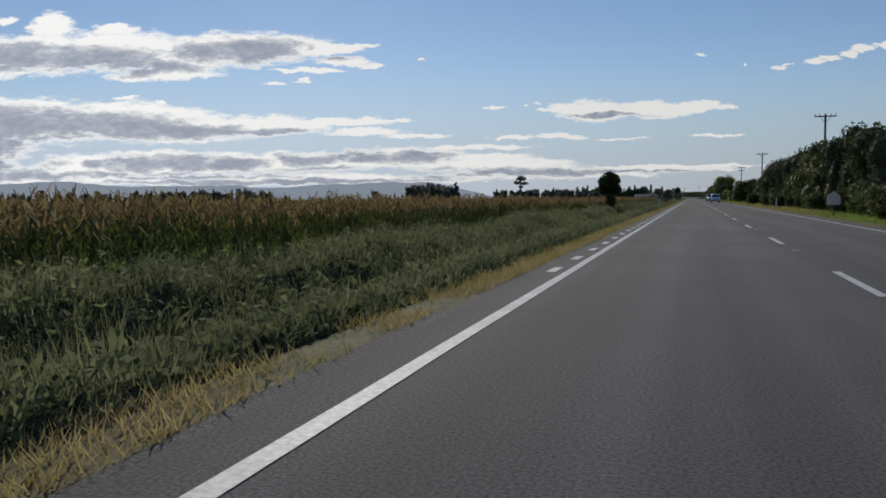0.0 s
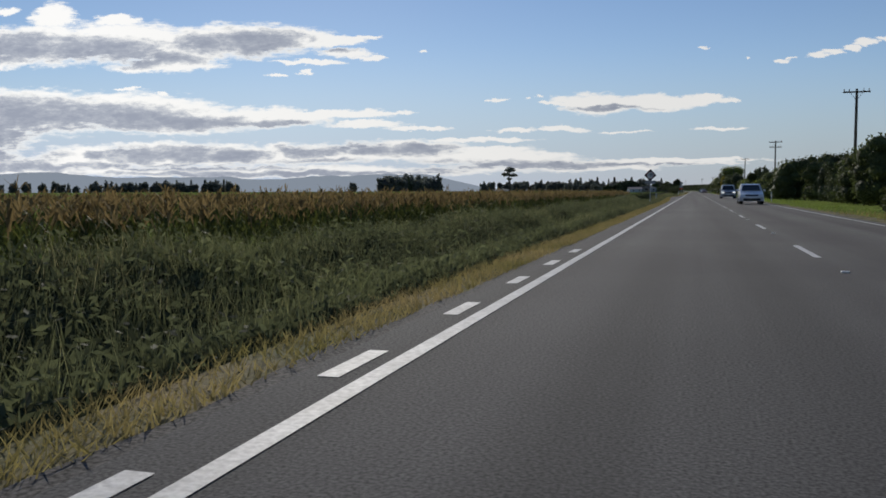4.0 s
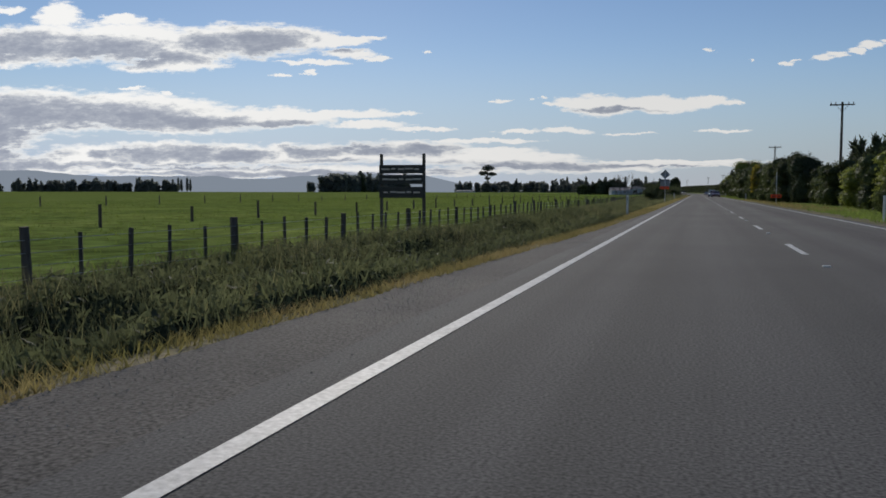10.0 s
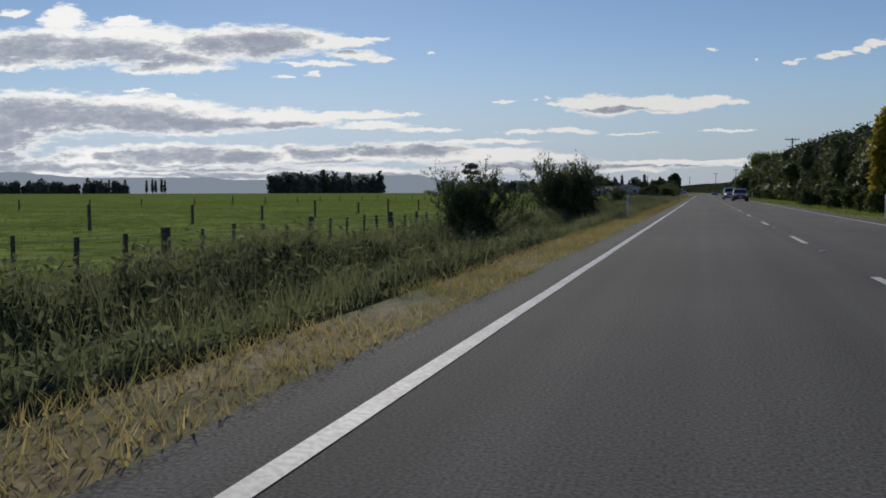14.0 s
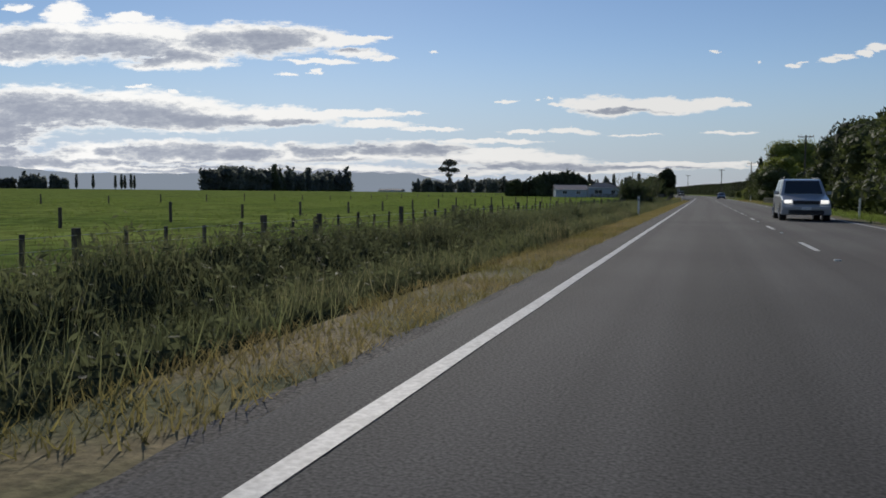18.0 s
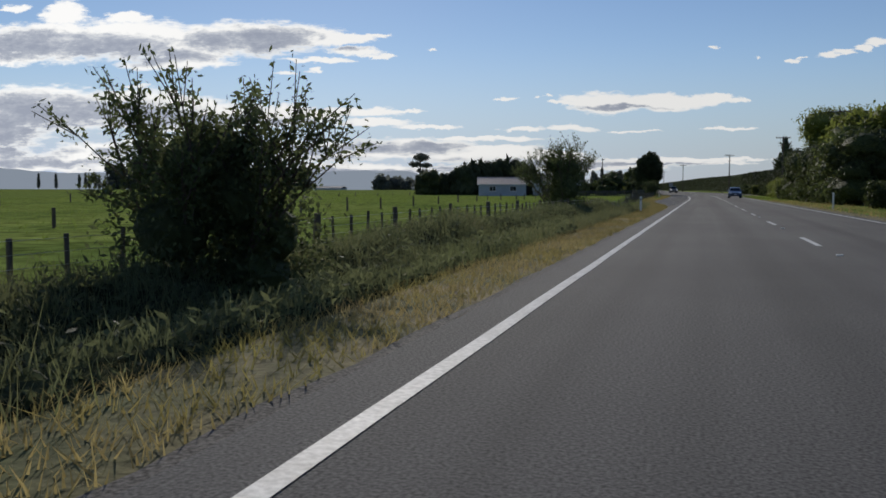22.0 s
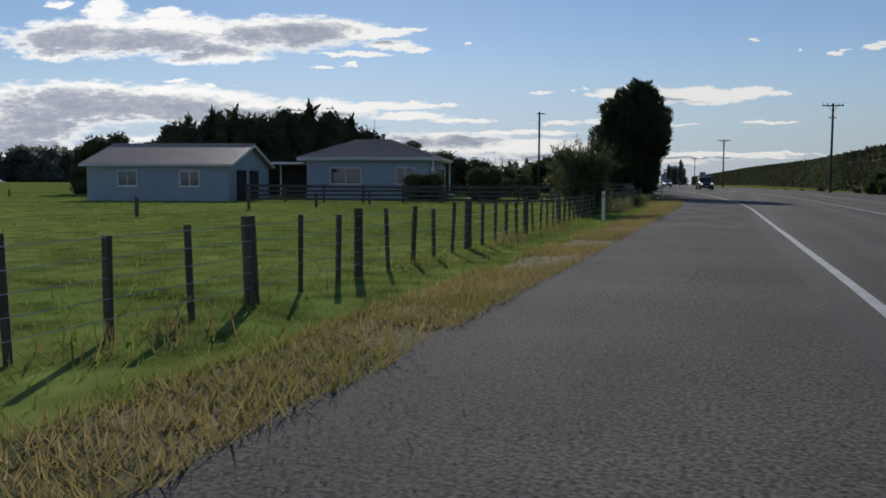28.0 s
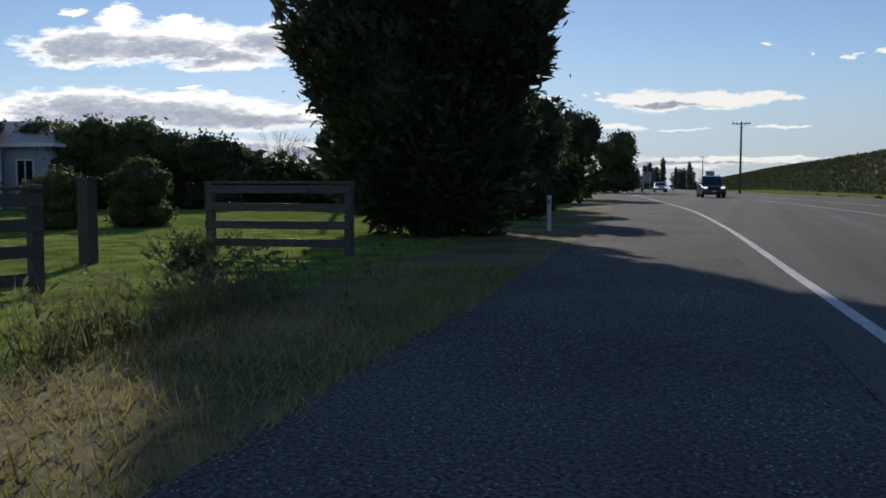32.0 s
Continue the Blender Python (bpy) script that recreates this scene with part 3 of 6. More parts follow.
TREES = {}
TREES["airy0"] = airy_tree(201, 10, 9000, 0.010, 6500, 0.36)
TREES["airy1"] = airy_tree(202, 12, 9500, 0.010, 6500, 0.36)
TREES["open0"] = airy_tree(203, 7, 2600, 0.014, 700, 0.36)
for i in range(3):
    TREES["conifer%d" % i] = make_tree("conifer_tree", "dark green shelterbelt conifer beside the road", "tree", "shelterbelt trees", lumps(0.26, 0.40, 0.52, 9, 20 + i), 3000, 0.017, NEEDLE, 20 + i, 0.75, 0.022, 0.86, 1.5, 0.12, 0.78, 700, 0.045)
    TREES["broad%d" % i] = make_tree("roadside_tree", "dark green leafy tree beside the road", "tree", "roadside trees", lumps(0.42, 0.38, 0.56, 9, 40 + i), 3200, 0.021, LEAF, 40 + i, 0.6, 0.025, 0.82, 1.1, 0.2, 0.74)
    TREES["light%d" % i] = make_tree("willow_tree", "bright yellow-green leafy tree beside the road", "tree", "roadside trees", lumps(0.42, 0.36, 0.58, 10, 60 + i), 4000, 0.021, LEAF_LIGHT, 60 + i, 0.6, 0.025, 0.78, 1.3, 0.2, 0.7)
    TREES["shrub%d" % i] = make_tree("roadside_shrub", "dense green shrub on the grass verge", "shrub", "roadside shrubs", lumps(0.55, 0.40, 0.45, 7, 80 + i), 1300, 0.058, LEAF, 80 + i, 0.4, 0.03, 0.7, 1.0, 0.25, 0.6)
    TREES["wood%d" % i] = make_tree("far_tree", "dark distant tree in a shelterbelt", "tree", "distant trees", ([(0.04 * math.sin(3 * k), 0.04 * math.cos(2 * k), 0.14 + 0.12 * k, 0.25 - 0.03 * k, 0.25 - 0.03 * k, 0.11) for k in range(8)] if i == 0 else lumps((0.36, 0.40, 0.27)[i], (0.42, 0.38, 0.44)[i], 0.52, 8, 100 + i)), 480, 0.066, HAZED_LEAF, 100 + i, 0.5, 0.03, 0.8, 1.0, 0.15, 0.6)
for i in range(2):
    rr = random.Random(300 + i)
    spire = [(rr.uniform(-0.04, 0.04), rr.uniform(-0.04, 0.04), 0.10 + 0.085 * k, 0.25 * (1 - k / 11) + 0.02, 0.25 * (1 - k / 11) + 0.02, 0.085) for k in range(11)]
    TREES["spire%d" % i] = make_tree("spruce_tree", "dark pointed conifer in a farm shelterbelt", "tree", "farm shelterbelt", spire, 2600, 0.018, NEEDLE, 300 + i, 0.95, 0.02, 0.8, 1.6, 0.08, 0.75, 900, 0.075)
TREES["poplar"] = make_tree("poplar_tree", "slim dark distant poplar", "tree", "distant poplars", [(0, 0, 0.25 + 0.15 * i, 0.10 - 0.012 * abs(i - 1), 0.10 - 0.012 * abs(i - 1), 0.13) for i in range(5)], 700, 0.03, HAZED_LEAF, 130, 0.5, 0.02, 0.75, 1.2, 0.05)
TREES["pine"] = make_tree("umbrella_pine", "tall distant pine with a flat layered crown", "tree", "distant trees", [(0.02, 0, 0.86, 0.20, 0.2, 0.10), (-0.14, 0.05, 0.70, 0.16, 0.16, 0.07), (0.15, -0.05, 0.66, 0.15, 0.15, 0.06), (0, 0, 0.52, 0.1, 0.1, 0.05)], 900, 0.03, HAZED_LEAF, 131, 0.85, 0.03, 0.6, 1.0, 0.15)
TREES["ivy"] = make_tree("ivy_covered_tree", "tree wrapped in yellow autumn creeper", "tree", "", lumps(0.2, 0.45, 0.5, 9, 140), 3600, 0.03, LEAF_YELLOW, 140, 0.6, 0.03, 0.7, 1.0, 0.1, 0.6)
for t in TREES.values():
    t.matrix_basis = pose(0, -9000, -500)


def row(kinds, y0, y1, step, x, h, jx=0.8, jh=0.12, seed=0, squash=1.0):
    r = random.Random(seed)
    y = y0
    while y < y1:
        k = r.choice(kinds)
        hh = h * r.uniform(1 - jh, 1 + jh)
        yy = y + r.uniform(-0.3, 0.3) * step
        place(TREES[k], centre(yy) + x + r.uniform(-jx, jx), yy, -0.1, r.uniform(0, 360), hh * squash, hh)
        y += step


CON, BRO, LIG, SHR, WOO = [["%s%d" % (k, i) for i in range(3)] for k in ("conifer", "broad", "light", "shrub", "wood")]
# right of the road, in the order of the drive
row(SHR, 38, 62, 2.6, 8.0, 1.9, seed=1)
row(CON + BRO[:1], 58, 140, 3.0, 10.6, 6.6, seed=2, squash=1.15)
row(SHR, 64, 140, 4.5, 7.8, 1.8, seed=3)
row(CON + BRO, 140, 198, 3.4, 11.8, 5.0, seed=4, squash=1.1)
for i in range(6):
    place(TREES[BRO[i % 3]], 8.9 + 2.1 * i, 204.5 + 0.8 * (i % 2), -0.1, 60 * i, 5.3, 5.4 + 0.2 * (i % 3))
row(SHR, 216, 236, 2.4, 8.6, 2.9, 0.4, 0.06, seed=6)
row(BRO + CON + LIG[:1], 236, 276, 4.0, 16.5, 4.4, seed=7)
row(SHR, 274, 302, 4.0, 9.6, 2.4, seed=8)
row(SHR, 268, 300, 2.8, 9.2, 1.7, 0.5, 0.25, seed=50)
row(CON + BRO[:1], 262, 302, 3.2, 14.5, 5.4, 0.8, 0.12, seed=55)
row(LIG[:2] + SHR, 234, 264, 2.8, 8.4, 2.6, 0.4, 0.15, seed=51)
row(BRO + LIG[:1], 302, 346, 4.2, 10.6, 4.0, seed=9)
row(["spire0", "spire1"], 310, 350, 3.0, 15, 6.0, seed=10)
row(BRO + CON, 348, 432, 3.0, 9.8, 6.3, 0.5, 0.08, seed=11)
row(SHR, 350, 430, 5.0, 7.2, 1.6, seed=12)
row(CON + BRO[:1], 432, 522, 2.5, 10.2, 7.6, 0.4, 0.05, seed=13, squash=1.15)
row(BRO + LIG[:1], 522, 548, 4.0, 11.0, 3.9, seed=14)
row(SHR, 545, 590, 5.0, 9.5, 2.0, seed=15)
row(CON + BRO, 556, 592, 4.5, 13, 4.9, seed=16)
place(TREES["light0"], 11.8, 605, -0.1, 30, 10.0, 9.5)
place(TREES["ivy"], 7.8, 392, -0.1, 0, 5.9)
row(CON + BRO[:2], 596, 646, 2.4, 10.2, 6.6, 0.4, 0.06, seed=17, squash=1.2)
row(SHR, 600, 646, 2.6, 8.4, 2.4, 0.3, 0.15, seed=18)
row(LIG, 646, 667, 1.7, 9.0, 3.0, 0.25, 0.05, seed=52, squash=1.1)
row(BRO + CON, 650, 694, 3.6, 14.0, 5.4, 0.8, 0.1, seed=53)
row(LIG[:2] + SHR, 692, 732, 3.4, 11.5, 2.6, 1.0, 0.25, seed=54)
big = make_tree("willow_tree", "towering yellow-green leafy tree behind dark hedging", "tree", "roadside trees", lumps(0.46, 0.36, 0.60, 14, 66), 17000, 0.011, LEAF_LIGHT, 66, 0.6, 0.025, 0.74, 1.3, 0.2, 0.66)
big.matrix_basis = pose(23.5, 702, -0.1) @ Matrix.Diagonal((17.5, 17.5, 17.6, 1))
tagged(place(TREES["spire0"], 16.9, 739.5, 0.1, 40, 15.0, 13.0), "tall ragged dark conifer standing above the hedge")
tagged(place(TREES["spire1"], 19.5, 736.0, 0.1, 90, 13.0, 9.5), "tall ragged dark conifer standing above the hedge")
row(SHR + BRO[:1], 690, 722, 4.0, 13, 3.4, seed=19)
# distant belts left of the road
def belt(x0, y0, x1, y1, n, h, kinds=WOO, seed=0, jh=0.2, wide_by=6):
    r = random.Random(seed)
    for i in range(n):
        k = (i + r.uniform(-0.3, 0.3)) / max(1, n - 1)
        hh = h * r.uniform(1 - jh, 1 + jh)
        place(TREES[r.choice(kinds)], x0 + (x1 - x0) * k + r.uniform(-wide_by, wide_by), y0 + (y1 - y0) * k + r.uniform(-wide_by, wide_by), FIELD, r.uniform(0, 360), hh * 1.1, hh)


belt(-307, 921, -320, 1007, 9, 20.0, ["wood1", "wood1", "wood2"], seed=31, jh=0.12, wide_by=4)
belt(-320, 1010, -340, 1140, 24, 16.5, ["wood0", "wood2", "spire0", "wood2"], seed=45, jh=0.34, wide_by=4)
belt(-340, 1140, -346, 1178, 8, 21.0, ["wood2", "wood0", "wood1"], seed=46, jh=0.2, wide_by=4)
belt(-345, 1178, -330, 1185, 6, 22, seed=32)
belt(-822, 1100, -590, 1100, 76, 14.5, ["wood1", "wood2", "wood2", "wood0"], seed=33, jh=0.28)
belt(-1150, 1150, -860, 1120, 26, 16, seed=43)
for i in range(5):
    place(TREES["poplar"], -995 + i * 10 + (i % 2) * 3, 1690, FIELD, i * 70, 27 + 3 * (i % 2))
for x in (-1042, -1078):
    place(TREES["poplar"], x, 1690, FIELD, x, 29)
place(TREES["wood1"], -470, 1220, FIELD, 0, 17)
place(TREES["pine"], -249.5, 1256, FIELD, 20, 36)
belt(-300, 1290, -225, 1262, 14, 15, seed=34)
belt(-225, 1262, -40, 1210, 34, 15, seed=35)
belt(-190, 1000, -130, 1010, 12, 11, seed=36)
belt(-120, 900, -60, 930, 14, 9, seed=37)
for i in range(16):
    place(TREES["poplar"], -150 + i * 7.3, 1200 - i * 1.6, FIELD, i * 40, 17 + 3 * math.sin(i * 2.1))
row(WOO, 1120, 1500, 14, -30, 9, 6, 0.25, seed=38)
belt(-54, 704, -41.5, 717, 36, 7.7, ["spire0", "conifer0", "conifer1", "conifer2"], seed=39, wide_by=1.3)
belt(-62, 703, -43, 718, 16, 6.3, CON + BRO, seed=42, wide_by=1.4)
belt(-38.5, 722, -32.0, 724.5, 7, 4.7, BRO, seed=40, wide_by=0.9)
belt(-31, 727, -24, 733, 5, 3.9, BRO + SHR, seed=47, wide_by=1.2)
belt(-26, 728, -18, 742, 9, 5.2, BRO + SHR, seed=41, wide_by=2)
# left verge trees and bushes
rt = make_tree("round_tree", "small round-headed dark tree above the ditch", "tree", "", [(0, 0, 2.75, 0.72, 0.72, 0.72), (0.35, 0.1, 3.2, 0.5, 0.5, 0.5), (-0.4, -0.1, 3.1, 0.5, 0.5, 0.48), (0.45, 0.2, 2.5, 0.5, 0.5, 0.45), (-0.45, 0.1, 2.45, 0.5, 0.5, 0.45), (0.0, 0.0, 3.5, 0.45, 0.45, 0.42), (0.1, 0, 1.5, 0.4, 0.4, 0.6), (-0.1, 0.1, 0.8, 0.45, 0.45, 0.6)], 7000, 0.075, LEAF, 170, 2.2, 0.12, 0.7, 1.0, 0.4)
rt.matrix_basis = pose(-8.35, 70.2, -0.75)
for k, x, y, z, turn, w, h in (
    ("airy0", -7.7, 206.2, -0.8, 0, 2.1, 2.0), ("airy1", -9.4, 207.0, -0.8, 60, 2.2, 1.8), ("airy1", -12.3, 206.8, -0.4, 20, 2.4, 1.75), ("airy0", -14.4, 206.6, -0.4, 80, 2.0, 1.6), ("airy0", -8.2, 198.5, -0.8, 90, 2.0, 1.8),
    ("open0", -9.5, 421.5, -0.7, 0, 2.6, 2.9), ("airy1", -9.1, 520.9, -0.7, 0, 3.7, 3.8), ("airy0", -8.4, 532.6, -0.7, 40, 3.8, 3.75), ("airy1", -10.0, 572.3, -0.5, 110, 4.3, 5.1),
    ("airy0", -10.6, 670.6, -0.2, 10, 2.7, 3.1), ("open0", -10.5, 670.9, -0.2, 100, 2.8, 3.5), ("airy1", -9.9, 681.4, -0.15, 0, 0.8, 0.8), ("open0", -12.4, 697.4, -0.1, 0, 1.0, 0.8)):
    place(TREES[k], x, y, z, turn, w, h)
place(TREES["airy1"], -8.1, 363.5, -0.8, 20, 2.5, 2.9)
place(TREES["airy0"], -8.2, 381.3, -0.9, 0, 3.9, 4.1)
place(TREES["airy1"], -7.9, 382.2, -0.9, 130, 3.6, 3.7)
place(TREES["airy0"], -8.6, 386, -0.9, 70, 2.3, 2.2)


# ---- power poles ----
def power_pole(h=9.4):
    ob = thing("power_pole", "tall weathered timber power pole with crossarm", "power pole", "power poles")
    part("pole", rod((0, 0, -0.5), (0, 0, h), 0.15, 0.10, 10), POLE, ob)
    part("crossarm", box((2.1, 0.10, 0.12), (0, 0.1, h - 0.25), 0, 0.01), POLE, ob)
    for i in (-0.95, -0.55, 0.55, 0.95):
        part("insulator", rod((i, 0.1, h - 0.2), (i, 0.1, h + 0.02), 0.045, 0.03, 8), CERAMIC, ob)
    bm = bmesh.new()
    add_rod(bm, (0.5, 0.08, h - 0.28), (0.0, 0.1, h - 0.95), 0.02, None, 5)
    add_rod(bm, (-0.5, 0.08, h - 0.28), (0.0, 0.1, h - 0.95), 0.02, None, 5)
    part("brace", bm, SIGN_BACK, ob)
    return ob


pole0 = power_pole()
pole0.matrix_basis = pose(11.1, 14, 0)
twin = power_pole()
tagged(twin, "tall weathered timber power pole with two crossarms", "power pole", "power poles")
twin.matrix_basis = pose(11.3, 249, 0)
part("lower_crossarm", box((1.9, 0.10, 0.12), (0, 0.1, 8.3), 0, 0.01), POLE, twin)
for i in (-0.85, -0.45, 0.45, 0.85):
    part("insulator", rod((i, 0.1, 8.35), (i, 0.1, 8.57), 0.045, 0.03, 8), CERAMIC, twin)
place(twin, 11.2, 618, 0)
bracketed = place(pole0, 3.85, 736.5, rise(736.5), 6)
tagged(bracketed, "tall timber power pole with a small lower bracket", "power pole", "power poles")
part("bracket", box((0.75, 0.10, 0.10), (0, 0.1, 7.9), 0, 0.01), POLE, bracketed)
for x, y in ((11.1, 94), (11.0, 173), (10.9, 330), (11.4, 406.5), (11.2, 482), (11.4, 560), (9.6, 663), (-8.1, 795.6), (-19, 915), (-29.3, 1015), (-40, 1100), (-52, 1200)):
    place(pole0, x, y, rise(y), 6 if y > 700 else 0, 1.0, 0.9 if y > 700 else 1.0)
pk = thing("power_pole", "slim timber service pole behind the house garden", "power pole", at=(-25.0, 725.5, 0.15))
part("pole", rod((0, 0, -0.5), (0, 0, 8.4), 0.13, 0.09, 10), POLE, pk)
part("crossarm", box((0.9, 0.08, 0.1), (0.15, 0.08, 8.2), 0, 0.01), POLE, pk)


# ---- far hills ----
def hills(name, label, dist, h0, seed, glow):
    rng = random.Random(seed)
    verts, faces = [], []
    n = 220
    for i in range(n):
        a = radians(-75 + 150 * i / (n - 1) + 17)
        k = i / (n - 1)
        h = h0 * (0.72 + 0.22 * noise.noise(Vector((k * 9, seed, 0))) + 0.16 * noise.noise(Vector((k * 30, seed, 1))) + 0.08 * noise.noise(Vector((k * 110, seed, 2))))
        fall = min(1, max(0.0, (math.degrees(a) - 13.8) / 5))
        h = max(2, h * (0.05 + 0.95 * fall))
        x, y = -math.sin(a) * dist, math.cos(a) * dist + 350
        verts += [(x, y, -20), (x * 1.0, y * 1.0, h)]
    for i in range(n - 1):
        faces.append((2 * i, 2 * i + 2, 2 * i + 3, 2 * i + 1))
    # Distance haze painted as an even blue-grey glow over a near-black base.
    m = glow_material(name + "_painted_haze", glow, 1.0)
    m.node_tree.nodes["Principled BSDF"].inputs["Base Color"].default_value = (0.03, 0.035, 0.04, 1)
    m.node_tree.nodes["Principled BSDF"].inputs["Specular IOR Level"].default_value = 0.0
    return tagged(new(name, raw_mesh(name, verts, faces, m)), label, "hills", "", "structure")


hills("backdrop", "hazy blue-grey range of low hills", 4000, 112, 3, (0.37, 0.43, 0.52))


# ---- grasses, weeds and maize: too many to count ----
def blade_mesh(name, pts, h, w, mat, rng, lean=0.35):
    n = len(pts)
    a = rng.uniform(0, 2 * math.pi, n)
    side = np.stack([np.cos(a), np.sin(a), 0 * a], 1) * (w * rng.uniform(0.6, 1.4, n))[:, None]
    hh = h * rng.uniform(0.5, 1.3, n) if np.isscalar(h) else h * rng.uniform(0.6, 1.2, n)
    tip = pts + np.stack([rng.normal(0, lean, n) * hh, rng.normal(0, lean, n) * hh, hh], 1)
    v = np.empty((n, 3, 3))
    v[:, 0], v[:, 1], v[:, 2] = pts - side, pts + side, tip
    return raw_mesh(name, v.reshape(-1, 3).tolist(), np.arange(3 * n).reshape(n, 3).tolist(), mat)


def scatter(rng, n, x0, x1, y0, y1, rel=None):
    """Points on the ground; rel: x is counted from that line to the left."""
    y = rng.uniform(y0, y1, n)
    x = rng.uniform(x0, x1, n)
    if rel:
        x = np.array([rel(q) for q in y]) + x
    return np.stack([x, y, [ground_height(a, b) for a, b in zip(x, y)]], 1)


def seal_edge(y):
    return edge_left(y) - wide(y)


def clumped(rng, pts, scale, keep):
    """Thins the points in patches, so that the growth is uneven."""
    k = np.array([noise.noise(Vector((p[0] * scale, p[1] * scale, 7.7))) for p in pts])
    return pts[k > rng.normal(keep, 0.12, len(pts))]


def weed_height(x, y):
    """How tall the weeds stand, uneven in hummocks, none at the ditch's two edges."""
    off = seal_edge(y) - x
    v = verge(y)
    t = 0.22 + 0.72 * min(max((off - v) / 1.5, 0), 1) - 0.16 * min(max((off - v - 2.4) / 1.2, 0), 1)
    t *= min(max((off - v) / 0.3, 0), 1) * min(max((5.5 - off) / 0.5, 0), 1)
    t *= 0.72 + 0.55 * noise.noise(Vector((x * 0.5, y * 0.22, 2.0))) + 0.35 * noise.noise(Vector((x * 1.5, y * 1.1, 5.0))) + 0.25 * noise.noise(Vector((x * 4, y * 3.3, 9.0)))
    t *= float(np.interp(y, [200, 212, 300, 335], [1.0, 0.62, 0.62, 1.0])) if off > v + 1.2 else 1.0
    return t * (0.35 + 0.65 * ditch(y))


rng = np.random.default_rng(11)
for a in range(-20, 700, 80):
    b = min(a + 80, 700)
    n = int((b - a) * (420 if a < 600 else 850))
    y = rng.uniform(a, b, n)
    x = np.array([seal_edge(q) + 0.04 - u * (verge(q) + 0.30) for q, u in zip(y, rng.uniform(0, 1, n))])
    pts = clumped(rng, np.stack([x, y, [ground_height(p, q) for p, q in zip(x, y)]], 1), 0.6, -0.35)
    tagged(new("verge_grass", blade_mesh("verge_grass", pts, 0.10, 0.006, DRY, rng, 0.6)), "dry golden grass on the road verge", "grass", "", "stuff")
    if a < 600:
        b = min(b, 587)
        n = int((b - a) * 780)
        p = scatter(rng, n, -5.4, -0.5, a, b, seal_edge)
        tall = np.array([weed_height(*q[:2]) for q in p])
        p, tall = p[tall > 0.05], tall[tall > 0.05]
        p[:, 2] += tall * rng.uniform(0.45, 1.1, len(p))
        v, f = leaf_arrays(p, 0.034, rng, 0.1, 1.7)
        tagged(new("ditch_weeds", raw_mesh("ditch_weeds", v.tolist(), f.tolist(), WEED)), "rank dark green weeds filling the roadside ditch", "weeds", "", "stuff")
        p = scatter(rng, int((b - a) * 700), -5.4, -0.5, a, b, seal_edge)
        tall = np.array([weed_height(*q[:2]) for q in p])
        p, tall = p[tall > 0.03], tall[tall > 0.03]
        p[:, 2] += 0.45 * tall
        tagged(new("ditch_grass", blade_mesh("ditch_grass", p, 0.10 + 0.50 * tall, 0.010, WEED, rng, 0.35)), "rank coarse grass among the ditch weeds", "grass", "", "stuff")
        # the tangled body under the leaves, shade between them painted as its dark colour
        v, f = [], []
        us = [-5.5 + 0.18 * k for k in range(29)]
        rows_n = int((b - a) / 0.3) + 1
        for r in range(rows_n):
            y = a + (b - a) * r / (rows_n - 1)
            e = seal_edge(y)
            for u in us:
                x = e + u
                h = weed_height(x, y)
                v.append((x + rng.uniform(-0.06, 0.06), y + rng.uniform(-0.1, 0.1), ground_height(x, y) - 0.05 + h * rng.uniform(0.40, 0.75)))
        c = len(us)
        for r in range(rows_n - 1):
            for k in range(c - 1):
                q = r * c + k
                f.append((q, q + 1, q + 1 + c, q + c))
        tagged(new("ditch_understorey", raw_mesh("ditch_understorey", v, f, WEED_SHADE)), "tangled body of the ditch weeds, painted dark as shade", "weeds", "", "stuff")
        q = scatter(rng, int((b - a) * 330), -5.3, -0.9, a, b, seal_edge)
        q = clumped(rng, q, 0.35, -0.05)
        q[:, 2] += np.array([0.6 * weed_height(*k[:2]) for k in q])
        tagged(new("tall_grass", blade_mesh("tall_grass", q, 0.40, 0.005, TALL, rng, 0.3)), "tall seeding grass along the ditch", "grass", "", "stuff")
    b = min(a + 80, 700)
    pts = clumped(rng, scatter(rng, int((b - a) * 45), 0.0, 3.6, a, b, lambda y: centre(y) + 4.3), 0.4, -0.2)
    tagged(new("verge_grass", blade_mesh("verge_grass", pts, 0.22, 0.014, BLADE if (a // 80) % 3 else DRY, rng, 0.4)), "short green grass on the road verge", "grass", "", "stuff")


def fence_x(y):
    return float(np.interp(y, [200, 560, 590, 600, 612, 655, 700], [-9.6, -9.4, -7.95, -7.9, -8.3, -9.5, -11.2]))


